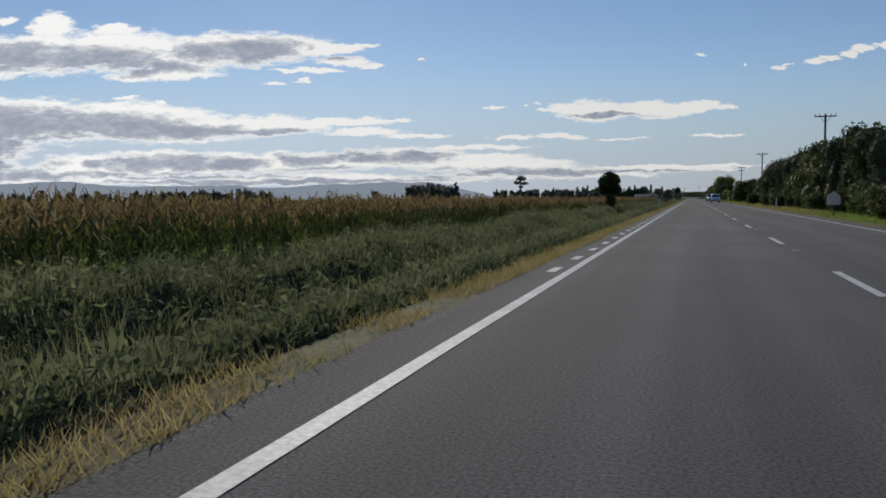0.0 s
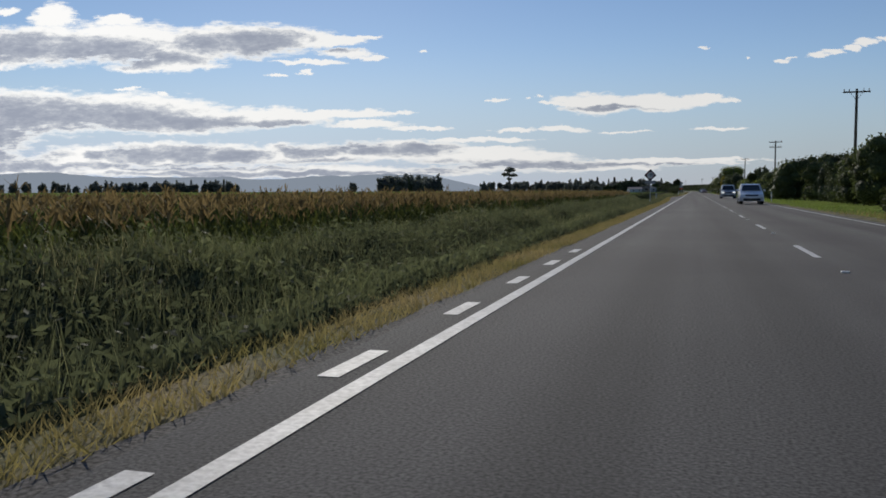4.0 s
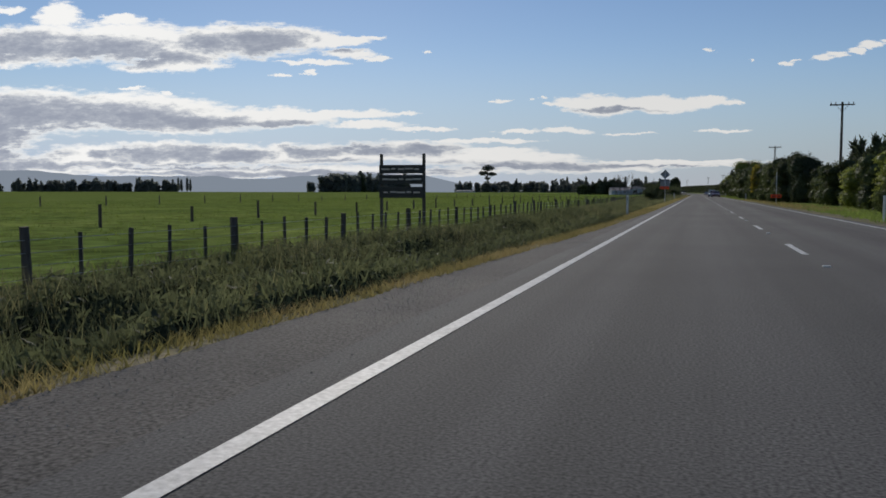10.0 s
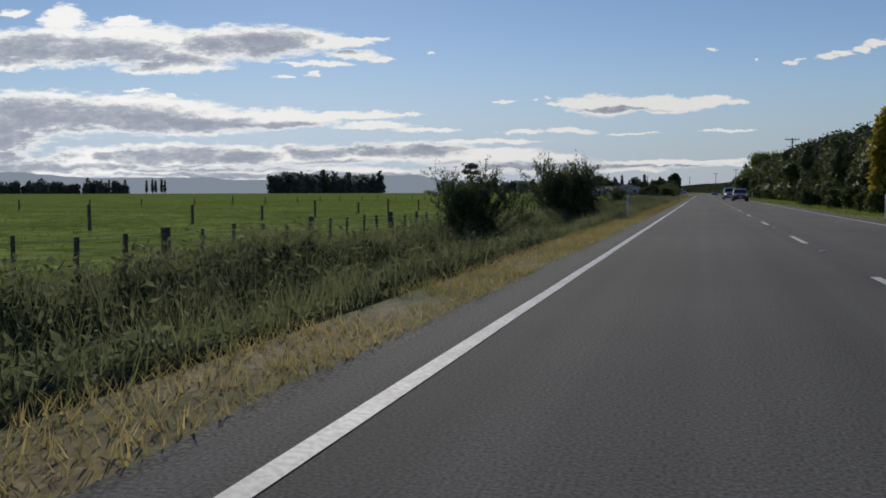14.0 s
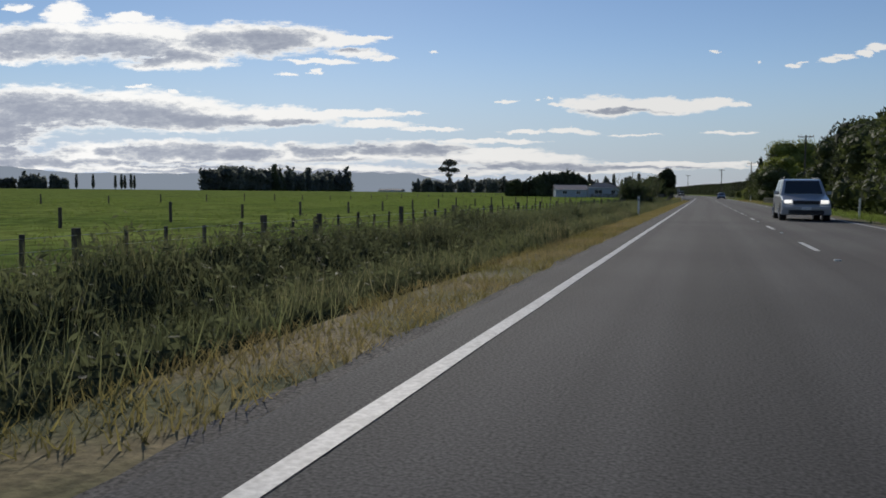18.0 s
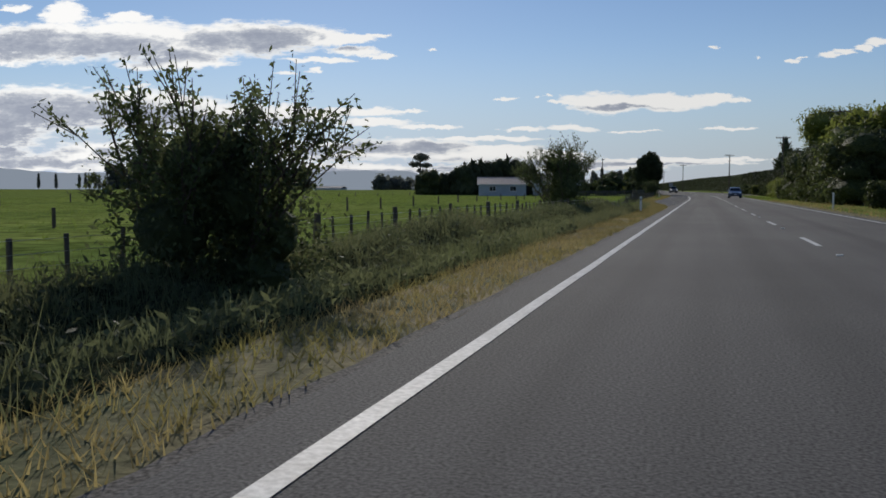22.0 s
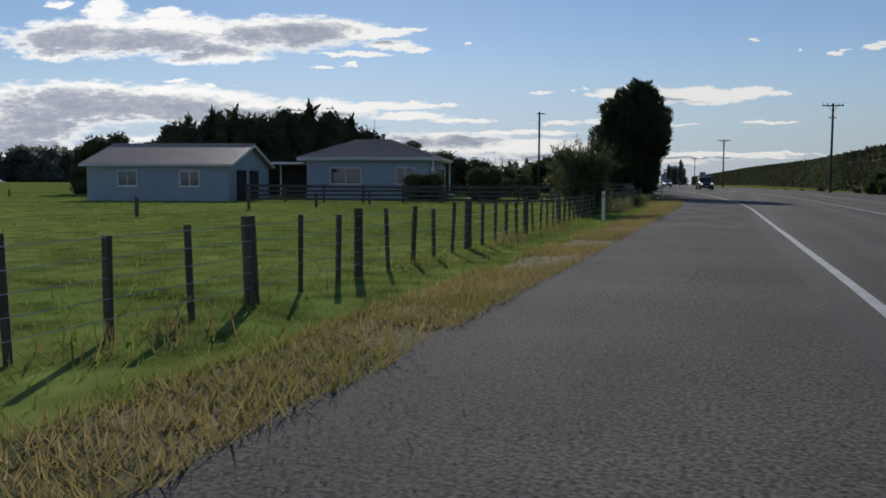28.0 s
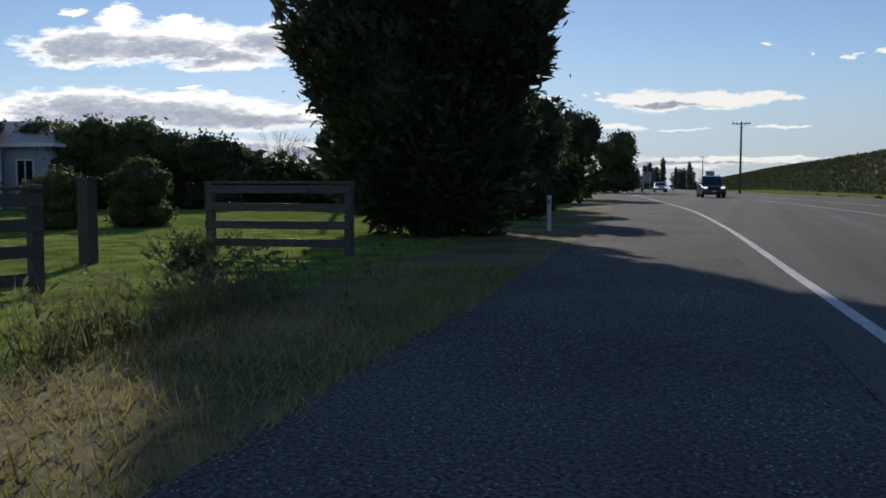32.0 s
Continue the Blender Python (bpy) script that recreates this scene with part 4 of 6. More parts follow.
for a in range(205, 700, 100):
    b = min(a + 100, 700)
    pts = scatter(rng, int((b - a) * 150), -9.0, 0.4, a, b, fence_x)
    near = pts[:, 0] > np.array([fence_x(q) for q in pts[:, 1]]) - 9 * rng.random(len(pts)) ** 1.6
    tagged(new("pasture_grass", blade_mesh("pasture_grass", pts[near], 0.13, 0.012, BLADE, rng, 0.5)), "lush green pasture grass inside the fence", "grass", "", "stuff")
    far = scatter(rng, int((b - a) * 170), -75.0, -8.0, a, b, fence_x)
    tagged(new("pasture_grass", blade_mesh("pasture_grass", far, 0.12, 0.03, BLADE, rng, 0.6)), "lush green pasture grass far across the paddock", "grass", "", "stuff")
    p = scatter(rng, int((b - a) * 60 * (a < 605)) + 20, -0.35, 0.3, a, b, fence_x)
    p[:, 2] += rng.uniform(0, 0.3, len(p))
    v, f = leaf_arrays(p, 0.022, rng, 0.2, 1.8)
    tagged(new("fence_weeds", raw_mesh("fence_weeds", v.tolist(), f.tolist(), WEED)), "weeds growing under the fence wires", "weeds", "", "stuff")


for a in range(588, 716, 32):
    b = min(a + 32, 716)
    n = (b - a) * 620
    y = rng.uniform(a, b, n)
    x = np.array([seal_edge(q) - verge(q) - 0.1 - 13 * u for q, u in zip(y, rng.uniform(0, 1, n) ** 1.5)])
    pts = clumped(rng, np.stack([x, y, [ground_height(p, q) - 0.01 for p, q in zip(x, y)]], 1), 0.7, -0.3)
    tagged(new("lawn_grass", blade_mesh("lawn_grass", pts, 0.10, 0.007, BLADE, rng, 0.6)), "uneven green grass along the farm fence", "grass", "", "stuff")
# rank growth at the fence foot near the drive
n = 5200
y = rng.uniform(672, 699, n)
x = np.array([fence_x(q) + rng.normal(0.15, 0.30) for q in y])
pts = clumped(rng, np.stack([x, y, [ground_height(p, q) for p, q in zip(x, y)]], 1), 0.8, 0.0)
tagged(new("fence_weeds", blade_mesh("fence_weeds", pts, 0.42, 0.008, TALL, rng, 0.35)), "tall dry weeds at the fence foot", "weeds", "", "stuff")
pts = pts[rng.uniform(0, 1, len(pts)) < 0.8].copy()
pts[:, 2] += rng.uniform(0.03, 0.5, len(pts))
v, f = leaf_arrays(pts, 0.030, rng, 0.2, 1.6)
tagged(new("fence_weeds", raw_mesh("fence_weeds", v.tolist(), f.tolist(), WEED)), "leafy green weeds at the fence foot", "weeds", "", "stuff")
n = 5000
y = rng.uniform(600, 662, n)
x = np.array([fence_x(q) + rng.normal(0.35, 0.22) for q in y])
pts = clumped(rng, np.stack([x, y, [ground_height(p, q) for p, q in zip(x, y)]], 1), 0.9, 0.05)
tagged(new("fence_weeds", blade_mesh("fence_weeds", pts, 0.26, 0.007, DRY, rng, 0.4)), "brown dry tufts at the fence foot", "weeds", "", "stuff")


def maize(x0, x1, y0, y1, per_m2, leaves_n, seed, width=0.045):
    r = np.random.default_rng(seed)
    n = int((x1 - x0) * (y1 - y0) * per_m2)
    base = np.stack([r.uniform(x0, x1, n), r.uniform(y0, y1, n), np.full(n, FIELD)], 1)
    base[:, 0] = np.round(base[:, 0] / 0.75) * 0.75 + r.normal(0, 0.06, n)
    top = 1.19 - 0.12 * np.clip((base[:, 1] - 35) / 40, 0, 1) + 0.12 * r.normal(size=n)
    green, dry = [], []
    for k in range(leaves_n):
        a = r.uniform(0, 2 * math.pi, n)
        z = top * (0.15 + 0.85 * (k + 0.5) / leaves_n)
        L = 0.31 * r.uniform(0.7, 1.2, n)
        d = np.stack([np.cos(a), np.sin(a), 0 * a], 1)
        s = np.stack([-np.sin(a), np.cos(a), 0 * a], 1) * width
        p0 = base + np.stack([0 * z, 0 * z, z], 1)
        p1 = p0 + d * (L * 0.5)[:, None] + np.array([0, 0, 0.16])
        p2 = p0 + d * L[:, None] + np.array([0, 0, -0.10])
        q = np.stack([p0 - s * 0.6, p0 + s * 0.6, p1 + s, p1 - s, p2], 1)
        up = (k + 0.5) / leaves_n > 0.76
        (dry if up else green).append(q)
    # tassels, three spikes a plant
    t = np.repeat(base + np.stack([0 * top, 0 * top, top], 1), 3, 0)
    m = len(t)
    tip = t + np.stack([r.normal(0, 0.09, m), r.normal(0, 0.09, m), r.uniform(0.10, 0.23, m)], 1)
    w = np.stack([r.normal(0, 1, m), r.normal(0, 1, m), 0 * np.zeros(m)], 1)
    w *= (0.016 / np.linalg.norm(w, axis=1))[:, None]

    def build(name, sets, extra, mat, label):
        vs, fs = [], []
        o = 0
        for q in sets:
            k = len(q)
            vs.append(q.reshape(-1, 3))
            i = o + 5 * np.arange(k)
            fs += np.stack([i, i + 1, i + 2, i + 3], 1).tolist() + np.stack([i + 3, i + 2, i + 4], 1).tolist()
            o += 5 * k
        if extra is not None:
            vs.append(extra.reshape(-1, 3))
            k = len(extra)
            i = o + 4 * np.arange(k)
            fs += np.stack([i, i + 1, i + 2, i + 3], 1).tolist()
        tagged(new(name, raw_mesh(name, np.concatenate(vs).tolist(), fs, mat)), label, "maize", "", "stuff")

    spike = np.stack([t - w, t + w, tip + w * 0.6, tip - w * 0.6], 1)
    build("maize_plants", green, None, CORN, "dense green maize standing in the field")
    build("maize_tops", dry, spike, TASSEL, "golden-brown maize tops and tassels")


maize(-14.0, -9.6, -14, 206, 6.0, 9, 1, 0.028)
maize(-32.0, -14.0, -16, 206, 1.3, 4, 2, 0.06)
maize(-170.0, -32.0, -20, 206, 0.16, 3, 3, 0.10)


# ---- loose stone chips on the wide shoulder ----
CHIP = material("stone_chip", (0.33, 0.31, 0.285), 0.8, 0.3, 1.0, 60, per_piece=0.6, spec=0.3)
r9 = np.random.default_rng(91)
for a, b, per in ((212, 262, 420), (584, 640, 900), (640, 702, 1000)):
    n = (b - a) * per
    y = r9.uniform(a, b, n)
    x = np.array([edge_left(q) - 0.25 - (wide(q) - 0.2) * u for q, u in zip(y, r9.uniform(0, 1, n) ** 0.75)])
    keep = np.array([noise.noise(Vector((p * 1.1, q * 0.35, 4.0))) for p, q in zip(x, y)]) > r9.normal(-0.05, 0.18, n)
    x, y = x[keep], y[keep]
    c = np.stack([x, y, [rise(q) + 0.003 for q in y]], 1)
    k = len(c)
    size = r9.uniform(0.004, 0.009, k)[:, None]
    ang = r9.uniform(0, 6.28, k)
    v = np.empty((k, 4, 3))
    for i in range(3):
        v[:, i] = c + size * np.stack([np.cos(ang + 2.1 * i), np.sin(ang + 2.1 * i), np.full(k, -0.2)], 1)
    v[:, 3] = c + size * np.stack([r9.normal(0, 0.2, k), r9.normal(0, 0.2, k), r9.uniform(0.25, 0.5, k)], 1)
    o = 4 * np.arange(k)[:, None]
    f = np.concatenate([o + np.array(t) for t in ((0, 1, 3), (1, 2, 3), (2, 0, 3))])
    tagged(new("shoulder_gravel", raw_mesh("shoulder_gravel", v.reshape(-1, 3).tolist(), f.tolist(), CHIP)), "loose grey stone chips on the road shoulder", "gravel", "", "stuff")


# ---- fences ----
BATTEN = mesh_of("batten", box((0.05, 0.045, 1.0), (0, 0, 0.5), 0, 0.006), POST)
FPOST = mesh_of("post", rod((0, 0, -0.3), (0, 0, 1.08), 0.062, 0.057, 9), POST)
rnd = random.Random(3)


def wire_mesh(pts, r):
    """One thin tube through the points, along y."""
    verts, faces = [], []
    for p in pts:
        verts += [tuple(p + Vector((r * math.cos(a), 0, r * math.sin(a)))) for a in (0, 1.5708, 3.1416, 4.7124)]
    for i in range(len(pts) - 1):
        for k in range(4):
            faces.append((4 * i + k, 4 * i + (k + 1) % 4, 4 * i + 4 + (k + 1) % 4, 4 * i + 4 + k))
    return raw_mesh("wire", verts, faces, WIRE)


def wire_fence(y0, y1, label):
    ob = thing("farm_fence", label, "fence", "farm fence along the road", at=(fence_x(y0), y0, 0))
    o = Vector((fence_x(y0), y0, 0))
    y, i = y0, 0
    while y < y1:
        x = fence_x(y)
        z = ground_height(x, y)
        thick = i % 5 == 0
        tall = 0.90 if y < 575 else 0.82
        p = part("post" if thick else "batten", FPOST if thick else BATTEN, POST, ob)
        p.matrix_basis = Matrix.Translation(Vector((x, y, z - 0.03)) - o) @ pose(0, 0, 0, rnd.uniform(-2.5, 2.5), rnd.uniform(-2.5, 2.5), rnd.uniform(0, 90)) @ Matrix.Diagonal((rnd.uniform(0.85, 1.3), rnd.uniform(0.85, 1.3), tall * rnd.uniform(0.94, 1.05), 1))
        y += 0.95 + rnd.uniform(-0.06, 0.06)
        i += 1
    for k in range(5):
        line = []
        for s in range(9):
            yy = y0 + (y1 - y0) * s / 8
            x = fence_x(yy)
            line.append(Vector((x + 0.03, yy, ground_height(x, yy) + 0.16 + (0.16 if yy < 575 else 0.145) * k)) - o)
        part("wire", wire_mesh(line, 0.0032), WIRE, ob)


for a in range(208, 690, 40):
    wire_fence(a, min(a + 40, 693), "weathered batten and wire fence beside the ditch" if a < 560 else "weathered batten and wire fence along the paddock")
far_post = thing("paddock_post", "single weathered post of a far paddock fence", "fence post", "paddock posts")
part("post", rod((0, 0, -0.2), (0, 0, 0.85), 0.07, 0.065, 8), POST, far_post)
far_post.matrix_basis = pose(-24, 214, FIELD)
for i in range(1, 74):
    place(far_post, -24.0 + rnd.uniform(-0.3, 0.3), 214 + 6.4 * i, FIELD, rnd.uniform(0, 90), 1.0, rnd.uniform(0.8, 1.15))
for i in range(60):
    place(far_post, -58.0 + rnd.uniform(-0.5, 0.5), 230 + 8.5 * i, FIELD, rnd.uniform(0, 90), 1.0, rnd.uniform(0.9, 1.2))


# ---- signs and marker posts ----
def text_mesh(words, size, mat, depth=0.002):
    cu = bpy.data.curves.new("lettering", "FONT")
    cu.body, cu.size, cu.align_x, cu.align_y, cu.extrude = words, size, "CENTER", "CENTER", depth
    ob = bpy.data.objects.new("lettering", cu)
    scene.collection.objects.link(ob)
    me = bpy.data.meshes.new_from_object(ob.evaluated_get(bpy.context.evaluated_depsgraph_get()))
    bpy.data.objects.remove(ob)
    me.materials.clear()
    me.materials.append(mat)
    return me


def plate(w, h, t=0.012, r=0.03, n=4):
    """A rounded sheet in the xz plane, centred."""
    bm = bmesh.new()
    vs = []
    for cx, cz, a0 in ((w / 2 - r, h / 2 - r, 0), (-w / 2 + r, h / 2 - r, 90), (-w / 2 + r, -h / 2 + r, 180), (w / 2 - r, -h / 2 + r, 270)):
        for i in range(n + 1):
            a = radians(a0 + 90 * i / n)
            vs.append(bm.verts.new((cx + r * math.cos(a), -t / 2, cz + r * math.sin(a))))
    f = bm.faces.new(vs)
    g = bmesh.ops.extrude_face_region(bm, geom=[f])
    bmesh.ops.translate(bm, verts=[e for e in g["geom"] if isinstance(e, bmesh.types.BMVert)], vec=(0, t, 0))
    bmesh.ops.recalc_face_normals(bm, faces=bm.faces)
    return bm


def ring(r0, r1, t, y, seg=32):
    bm = bmesh.new()
    a = [[bm.verts.new((r * math.cos(2 * math.pi * i / seg), yy, r * math.sin(2 * math.pi * i / seg))) for i in range(seg)] for r, yy in ((r0, y), (r1, y), (r1, y + t), (r0, y + t))]
    for k in range(4):
        for i in range(seg):
            bm.faces.new((a[k][i], a[k][(i + 1) % seg], a[(k + 1) % 4][(i + 1) % seg], a[(k + 1) % 4][i]))
    bmesh.ops.recalc_face_normals(bm, faces=bm.faces)
    return bm


# advisory speed diamond
s = thing("speed_sign", "diamond road sign with a ringed 100 on a pale post", "road sign", at=(-5.38, 169.4, 0))
part("post", rod((0, 0.05, -0.6), (0, 0.05, 2.72), 0.038, None, 12), GREY_POST, s)
dm = part("diamond_plate", plate(0.735, 0.735, 0.01, 0.05), SIGN_BACK, s, "dark square sheet set on its corner")
dm.matrix_basis = pose(0, 0, 2.34, 0, 45, 0)
dk = part("diamond_face", plate(0.67, 0.67, 0.004, 0.04), SIGN_BLACK, s, "black sign face")
dk.matrix_basis = pose(0, -0.009, 2.34, 0, 45, 0)
dc = part("disc", rod((0, -0.0125, 0), (0, -0.0105, 0), 0.285, None, 36), SIGN_WHITE, s, "pale round face")
dc.location = (0, 0, 2.34)
rg = part("ring", ring(0.262, 0.290, 0.003, -0.016), SIGN_RED, s, "dull red ring")
rg.location = (0, 0, 2.34)
tx = part("number", text_mesh("100", 0.285, SIGN_BLACK), SIGN_BLACK, s, "black figures 100")
tx.matrix_basis = pose(0, -0.018, 2.34, 90, 0, 0) @ Matrix.Diagonal((0.95, 1.35, 1, 1))
lp = part("lower_plate", plate(0.84, 0.27), SIGN_BACK, s, "dark plate below the diamond")
lp.location = (0, 0, 1.75)

# roadworks sign seen from behind, with an orange board
s = thing("roadworks_sign", "grey back of a diamond road sign with an orange board", "road sign", at=(-5.12, 339.3, 0))
part("post", rod((0, 0, -0.6), (0, 0, 3.35), 0.045, None, 12), GREY_POST, s)
d = part("diamond_plate", plate(0.75, 0.75, 0.01, 0.05), SIGN_BACK, s)
d.matrix_basis = pose(0, 0.06, 3.0, 0, 45, 0)
d = part("panel", plate(1.04, 0.80, 0.012, 0.05), SIGN_BACK, s, "grey aluminium panel back")
d.location = (-0.02, 0.06, 2.08)
for z in (1.82, 2.34):
    st = part("stiffener", box((1.0, 0.03, 0.03), (-0.02, 0.045, z)), SIGN_BACK, s)
d = part("orange_board", plate(0.94, 0.29, 0.012, 0.02), SIGN_ORANGE, s, "orange board")
d.location = (-0.05, -0.06, 1.56)
tx = part("lettering", text_mesh("THANK YOU", 0.165, SIGN_BLACK), SIGN_BLACK, s, "dark words on orange")
tx.matrix_basis = pose(-0.05, -0.069, 1.56, 90, 0, 0)

s = thing("roadworks_sign", "slim sign post with an orange board across the road", "road sign", at=(6.2, 339.3, -0.1))
part("post", rod((0, 0, -0.6), (0, 0, 3.3), 0.04, None, 12), GREY_POST, s)
d = part("orange_board", plate(1.05, 0.32, 0.012, 0.02), SIGN_ORANGE, s, "orange board")
d.location = (-0.02, -0.06, 0.78)
for x, w in ((-0.24, 0.38), (0.24, 0.3)):
    part("lettering_bar", box((w, 0.004, 0.12), (x, -0.07, 0.78)), SIGN_BLACK, s)
s = thing("gabled_sign", "pale gable-topped sign board on a short post by the trees", "road sign", at=(5.9, 52.6, -0.1))
part("post", rod((0, 0.03, -0.4), (0, 0.03, 1.1), 0.045, None, 8), POST, s)
bm = bmesh.new()
for y in (0.0, -0.02):
    bm.faces.new([bm.verts.new((x, y, z)) for x, z in ((-0.36, 0.62), (0.36, 0.62), (0.36, 1.1), (0.0, 1.42), (-0.36, 1.1))])
bm.verts.ensure_lookup_table()
for k in range(5):
    bm.faces.new((bm.verts[k], bm.verts[(k + 1) % 5], bm.verts[5 + (k + 1) % 5], bm.verts[5 + k]))
bmesh.ops.recalc_face_normals(bm, faces=bm.faces)
part("board", bm, SIGN_PALE, s)

# farm board with three planks
s = thing("farm_board", "three dark planks of a farm sign on two posts", "sign board", at=(-11.05, 270.6, 0))
for x in (-0.74, 0.74):
    part("post", box((0.09, 0.09, 2.85), (x, 0, 0.86), 0, 0.01), POST, s)
for i, (z, h) in enumerate(((1.02, 0.36), (1.44, 0.30), (1.78, 0.28))):
    b = part("plank", box((1.58, 0.05, h), (0, -0.072, z), 0, 0.008), DARK_PLANK, s)
    for k in range(5):
        part("lettering_bar", box((0.15 + 0.07 * ((k + i) % 3), 0.004, 0.05), (-0.56 + 0.27 * k, -0.099, z + 0.012 * ((k + i) % 2))), SIGN_PALE, s)

# marker posts along the edge
mk = thing("marker_post", "slim white roadside marker post", "marker post", "edge marker posts")
part("post", box((0.10, 0.035, 1.15), (0, 0, 0.40), 0, 0.008), WHITE, mk)
part("reflector", box((0.06, 0.006, 0.12), (0, -0.02, 0.80)), SIGN_BACK, mk)
mk.matrix_basis = pose(-4.8, 81.7, -0.08)
for x, y in ((-5.3, -14), (-5.32, 180.0), (-5.0, 286.4), (-5.17, 379.8), (-5.16, 476.3), (-8.9, 664.6), (-11.0, 709.0), (-14, 775)):
    place(mk, x, y, ground_height(x, y) + 0.02, 0, 1.0, 0.84 if y > 700 else (0.92 if y > 650 else 1.0))
tagged(copy_thing(mk, pose(-5.1, 566.5, -0.25)), "short white marker post sunk in the verge grass")
for y in (-20, 80, 182, 281, 380, 478, 577):
    place(mk, 5.3, y, -0.05, 180)


# bare shrub
def bare_shrub(seed, h, n):
    r = random.Random(seed)
    ob = thing("bare_tree", "leafless many-stemmed tree by the fence", "tree")

    def grow(bm, p, d, length, rad, level):
        q = p + d * length
        add_rod(bm, p, q, rad, rad * 0.6, 5, False)
        if level:
            for _ in range(r.choice((2, 3))):
                e = (d + Vector((r.gauss(0, 0.33), r.gauss(0, 0.33), r.uniform(0.0, 0.25)))).normalized()
                grow(bm, q, e, length * r.uniform(0.62, 0.85), rad * 0.6, level - 1)

    for _ in range(n):
        bm = bmesh.new()
        grow(bm, Vector((r.gauss(0, 0.15), r.gauss(0, 0.15), -0.2)), Vector((r.gauss(0, 0.33), r.gauss(0, 0.33), 1)).normalized(), h * 0.32, 0.035, 4)
        part("stem", bm, BARK, ob)
    return ob


bt = bare_shrub(5, 3.9, 8)
bt.matrix_basis = pose(-9.2, 337.4, -0.6)
bt2 = bare_shrub(8, 4.6, 7)
bt2.matrix_basis = pose(-29.8, 728, -0.2)


# ---- house and barn ----
BOARD = material("weatherboard", (0.38, 0.43, 0.50), 0.65, 0.1, 1.5, 14, 0.1)
ROOF_METAL = material("pale_metal_roof", (0.46, 0.34, 0.27), 0.55, 0.14, 1.0, 12, 0.05)
ROOF_TILE = material("grey_tile_roof", (0.50, 0.39, 0.32), 0.4, 0.2, 1.5, 14, 0.1, spec=0.65)
FAR_ROOF = material("weathered_far_roof", (0.30, 0.28, 0.27), 0.85, 0.15, 0.6, 6)
PANE = glass_material("window_glass", (0.02, 0.025, 0.03))
# Near-black that paints the shade inside the doorways; other dark panels share it.
DARK = material("dark_interior", (0.025, 0.024, 0.022), 0.9, 0.2)
PALE_RAIL = material("pale_rail_timber", (0.27, 0.25, 0.22), 0.8, 0.25, 2, 20, 0.4, stretch=(0.3, 1, 1))
RAIL = material("rail_timber", (0.085, 0.078, 0.07), 0.7, 0.2, 2, 20, 0.4, stretch=(0.3, 1, 1))


def window(parent, x, y, z, w, h, turn):
    """A window in the plane that faces -y before it is turned."""
    fr = bmesh.new()
    for sx in (-1, 1):
        add_box(fr, (0.07, 0.08, h), (sx * (w / 2 - 0.035), 0, 0))
        add_box(fr, (w, 0.08, 0.07), (0, 0, sx * (h / 2 - 0.035)))
    add_box(fr, (0.05, 0.07, h - 0.14), (0, 0, 0))
    f = part("window_frame", fr, WHITE, parent)
    f.matrix_basis = pose(x, y, z, 0, 0, turn)
    for sx in (-1, 1):
        p = part("pane", box((w / 2 - 0.1, 0.012, h - 0.14), (sx * (w / 4 - 0.01), 0.01, 0)), PANE, f)
    s = part("sill", box((w + 0.1, 0.12, 0.05), (0, -0.03, -h / 2 - 0.025)), WHITE, f)
    return f


def board_walls(parent, lx, ly, z0, z1, name="wall"):
    """Four walls, each clad with overlapping boards, centred."""
    for L, off, turn in ((lx, ly / 2, 0), (lx, ly / 2, 180), (ly, lx / 2, 90), (ly, lx / 2, 270)):
        w = part(name, box((L - 0.02, 0.10, z1 - z0), (0, 0, (z0 + z1) / 2)), BOARD, parent)
        w.matrix_basis = pose(0, 0, 0, 0, 0, turn) @ Matrix.Translation((0, -off + 0.05, 0))
        if turn == 180:
            continue
        clad = mesh_of("weatherboard", box((L + 0.02, 0.025, 0.17), (0, 0, 0), 0, 0, (4, 0)), BOARD)
        for i in range(int((z1 - z0) / 0.18)):
            b = part("weatherboard", clad, BOARD, w)
            b.location = (0, -0.06, z0 + 0.09 + i * 0.18)


def gable_roof(lx, ly, z0, z1, over, t=0.08, ribs=0.25):
    bm = bmesh.new()
    for s in (-1, 1):
        a = math.atan2(z1 - z0, ly / 2)
        run = ly / 2 / math.cos(a) + over
        add_box(bm, (lx + 2 * over, run, t), (0, s * (ly / 2 + over * math.cos(a)) / 2, (z1 + z0 - over * math.sin(a)) / 2 + 0.03), 0, 0, (-s * math.degrees(a), 0))
        n = int((lx + 2 * over) / ribs)
        for i in range(n + 1):
            add_box(bm, (0.03, run, 0.03), (-(lx / 2 + over) + i * ribs, s * (ly / 2 + over * math.cos(a)) / 2, (z1 + z0 - over * math.sin(a)) / 2 + 0.03 + t / 2), 0, 0, (-s * math.degrees(a), 0))
    return bm


# barn: its long wall looks to the approaching road, the gable to the road beside
BL, BW, BE, BR = 9.1, 8.4, 2.36, 3.66
barn = thing("barn", "pale weatherboard farm shed with a light metal gable roof", "shed", at=(-40.33, 686.54, -0.15), turn=14.5)
board_walls(barn, BL, BW, 0, BE)
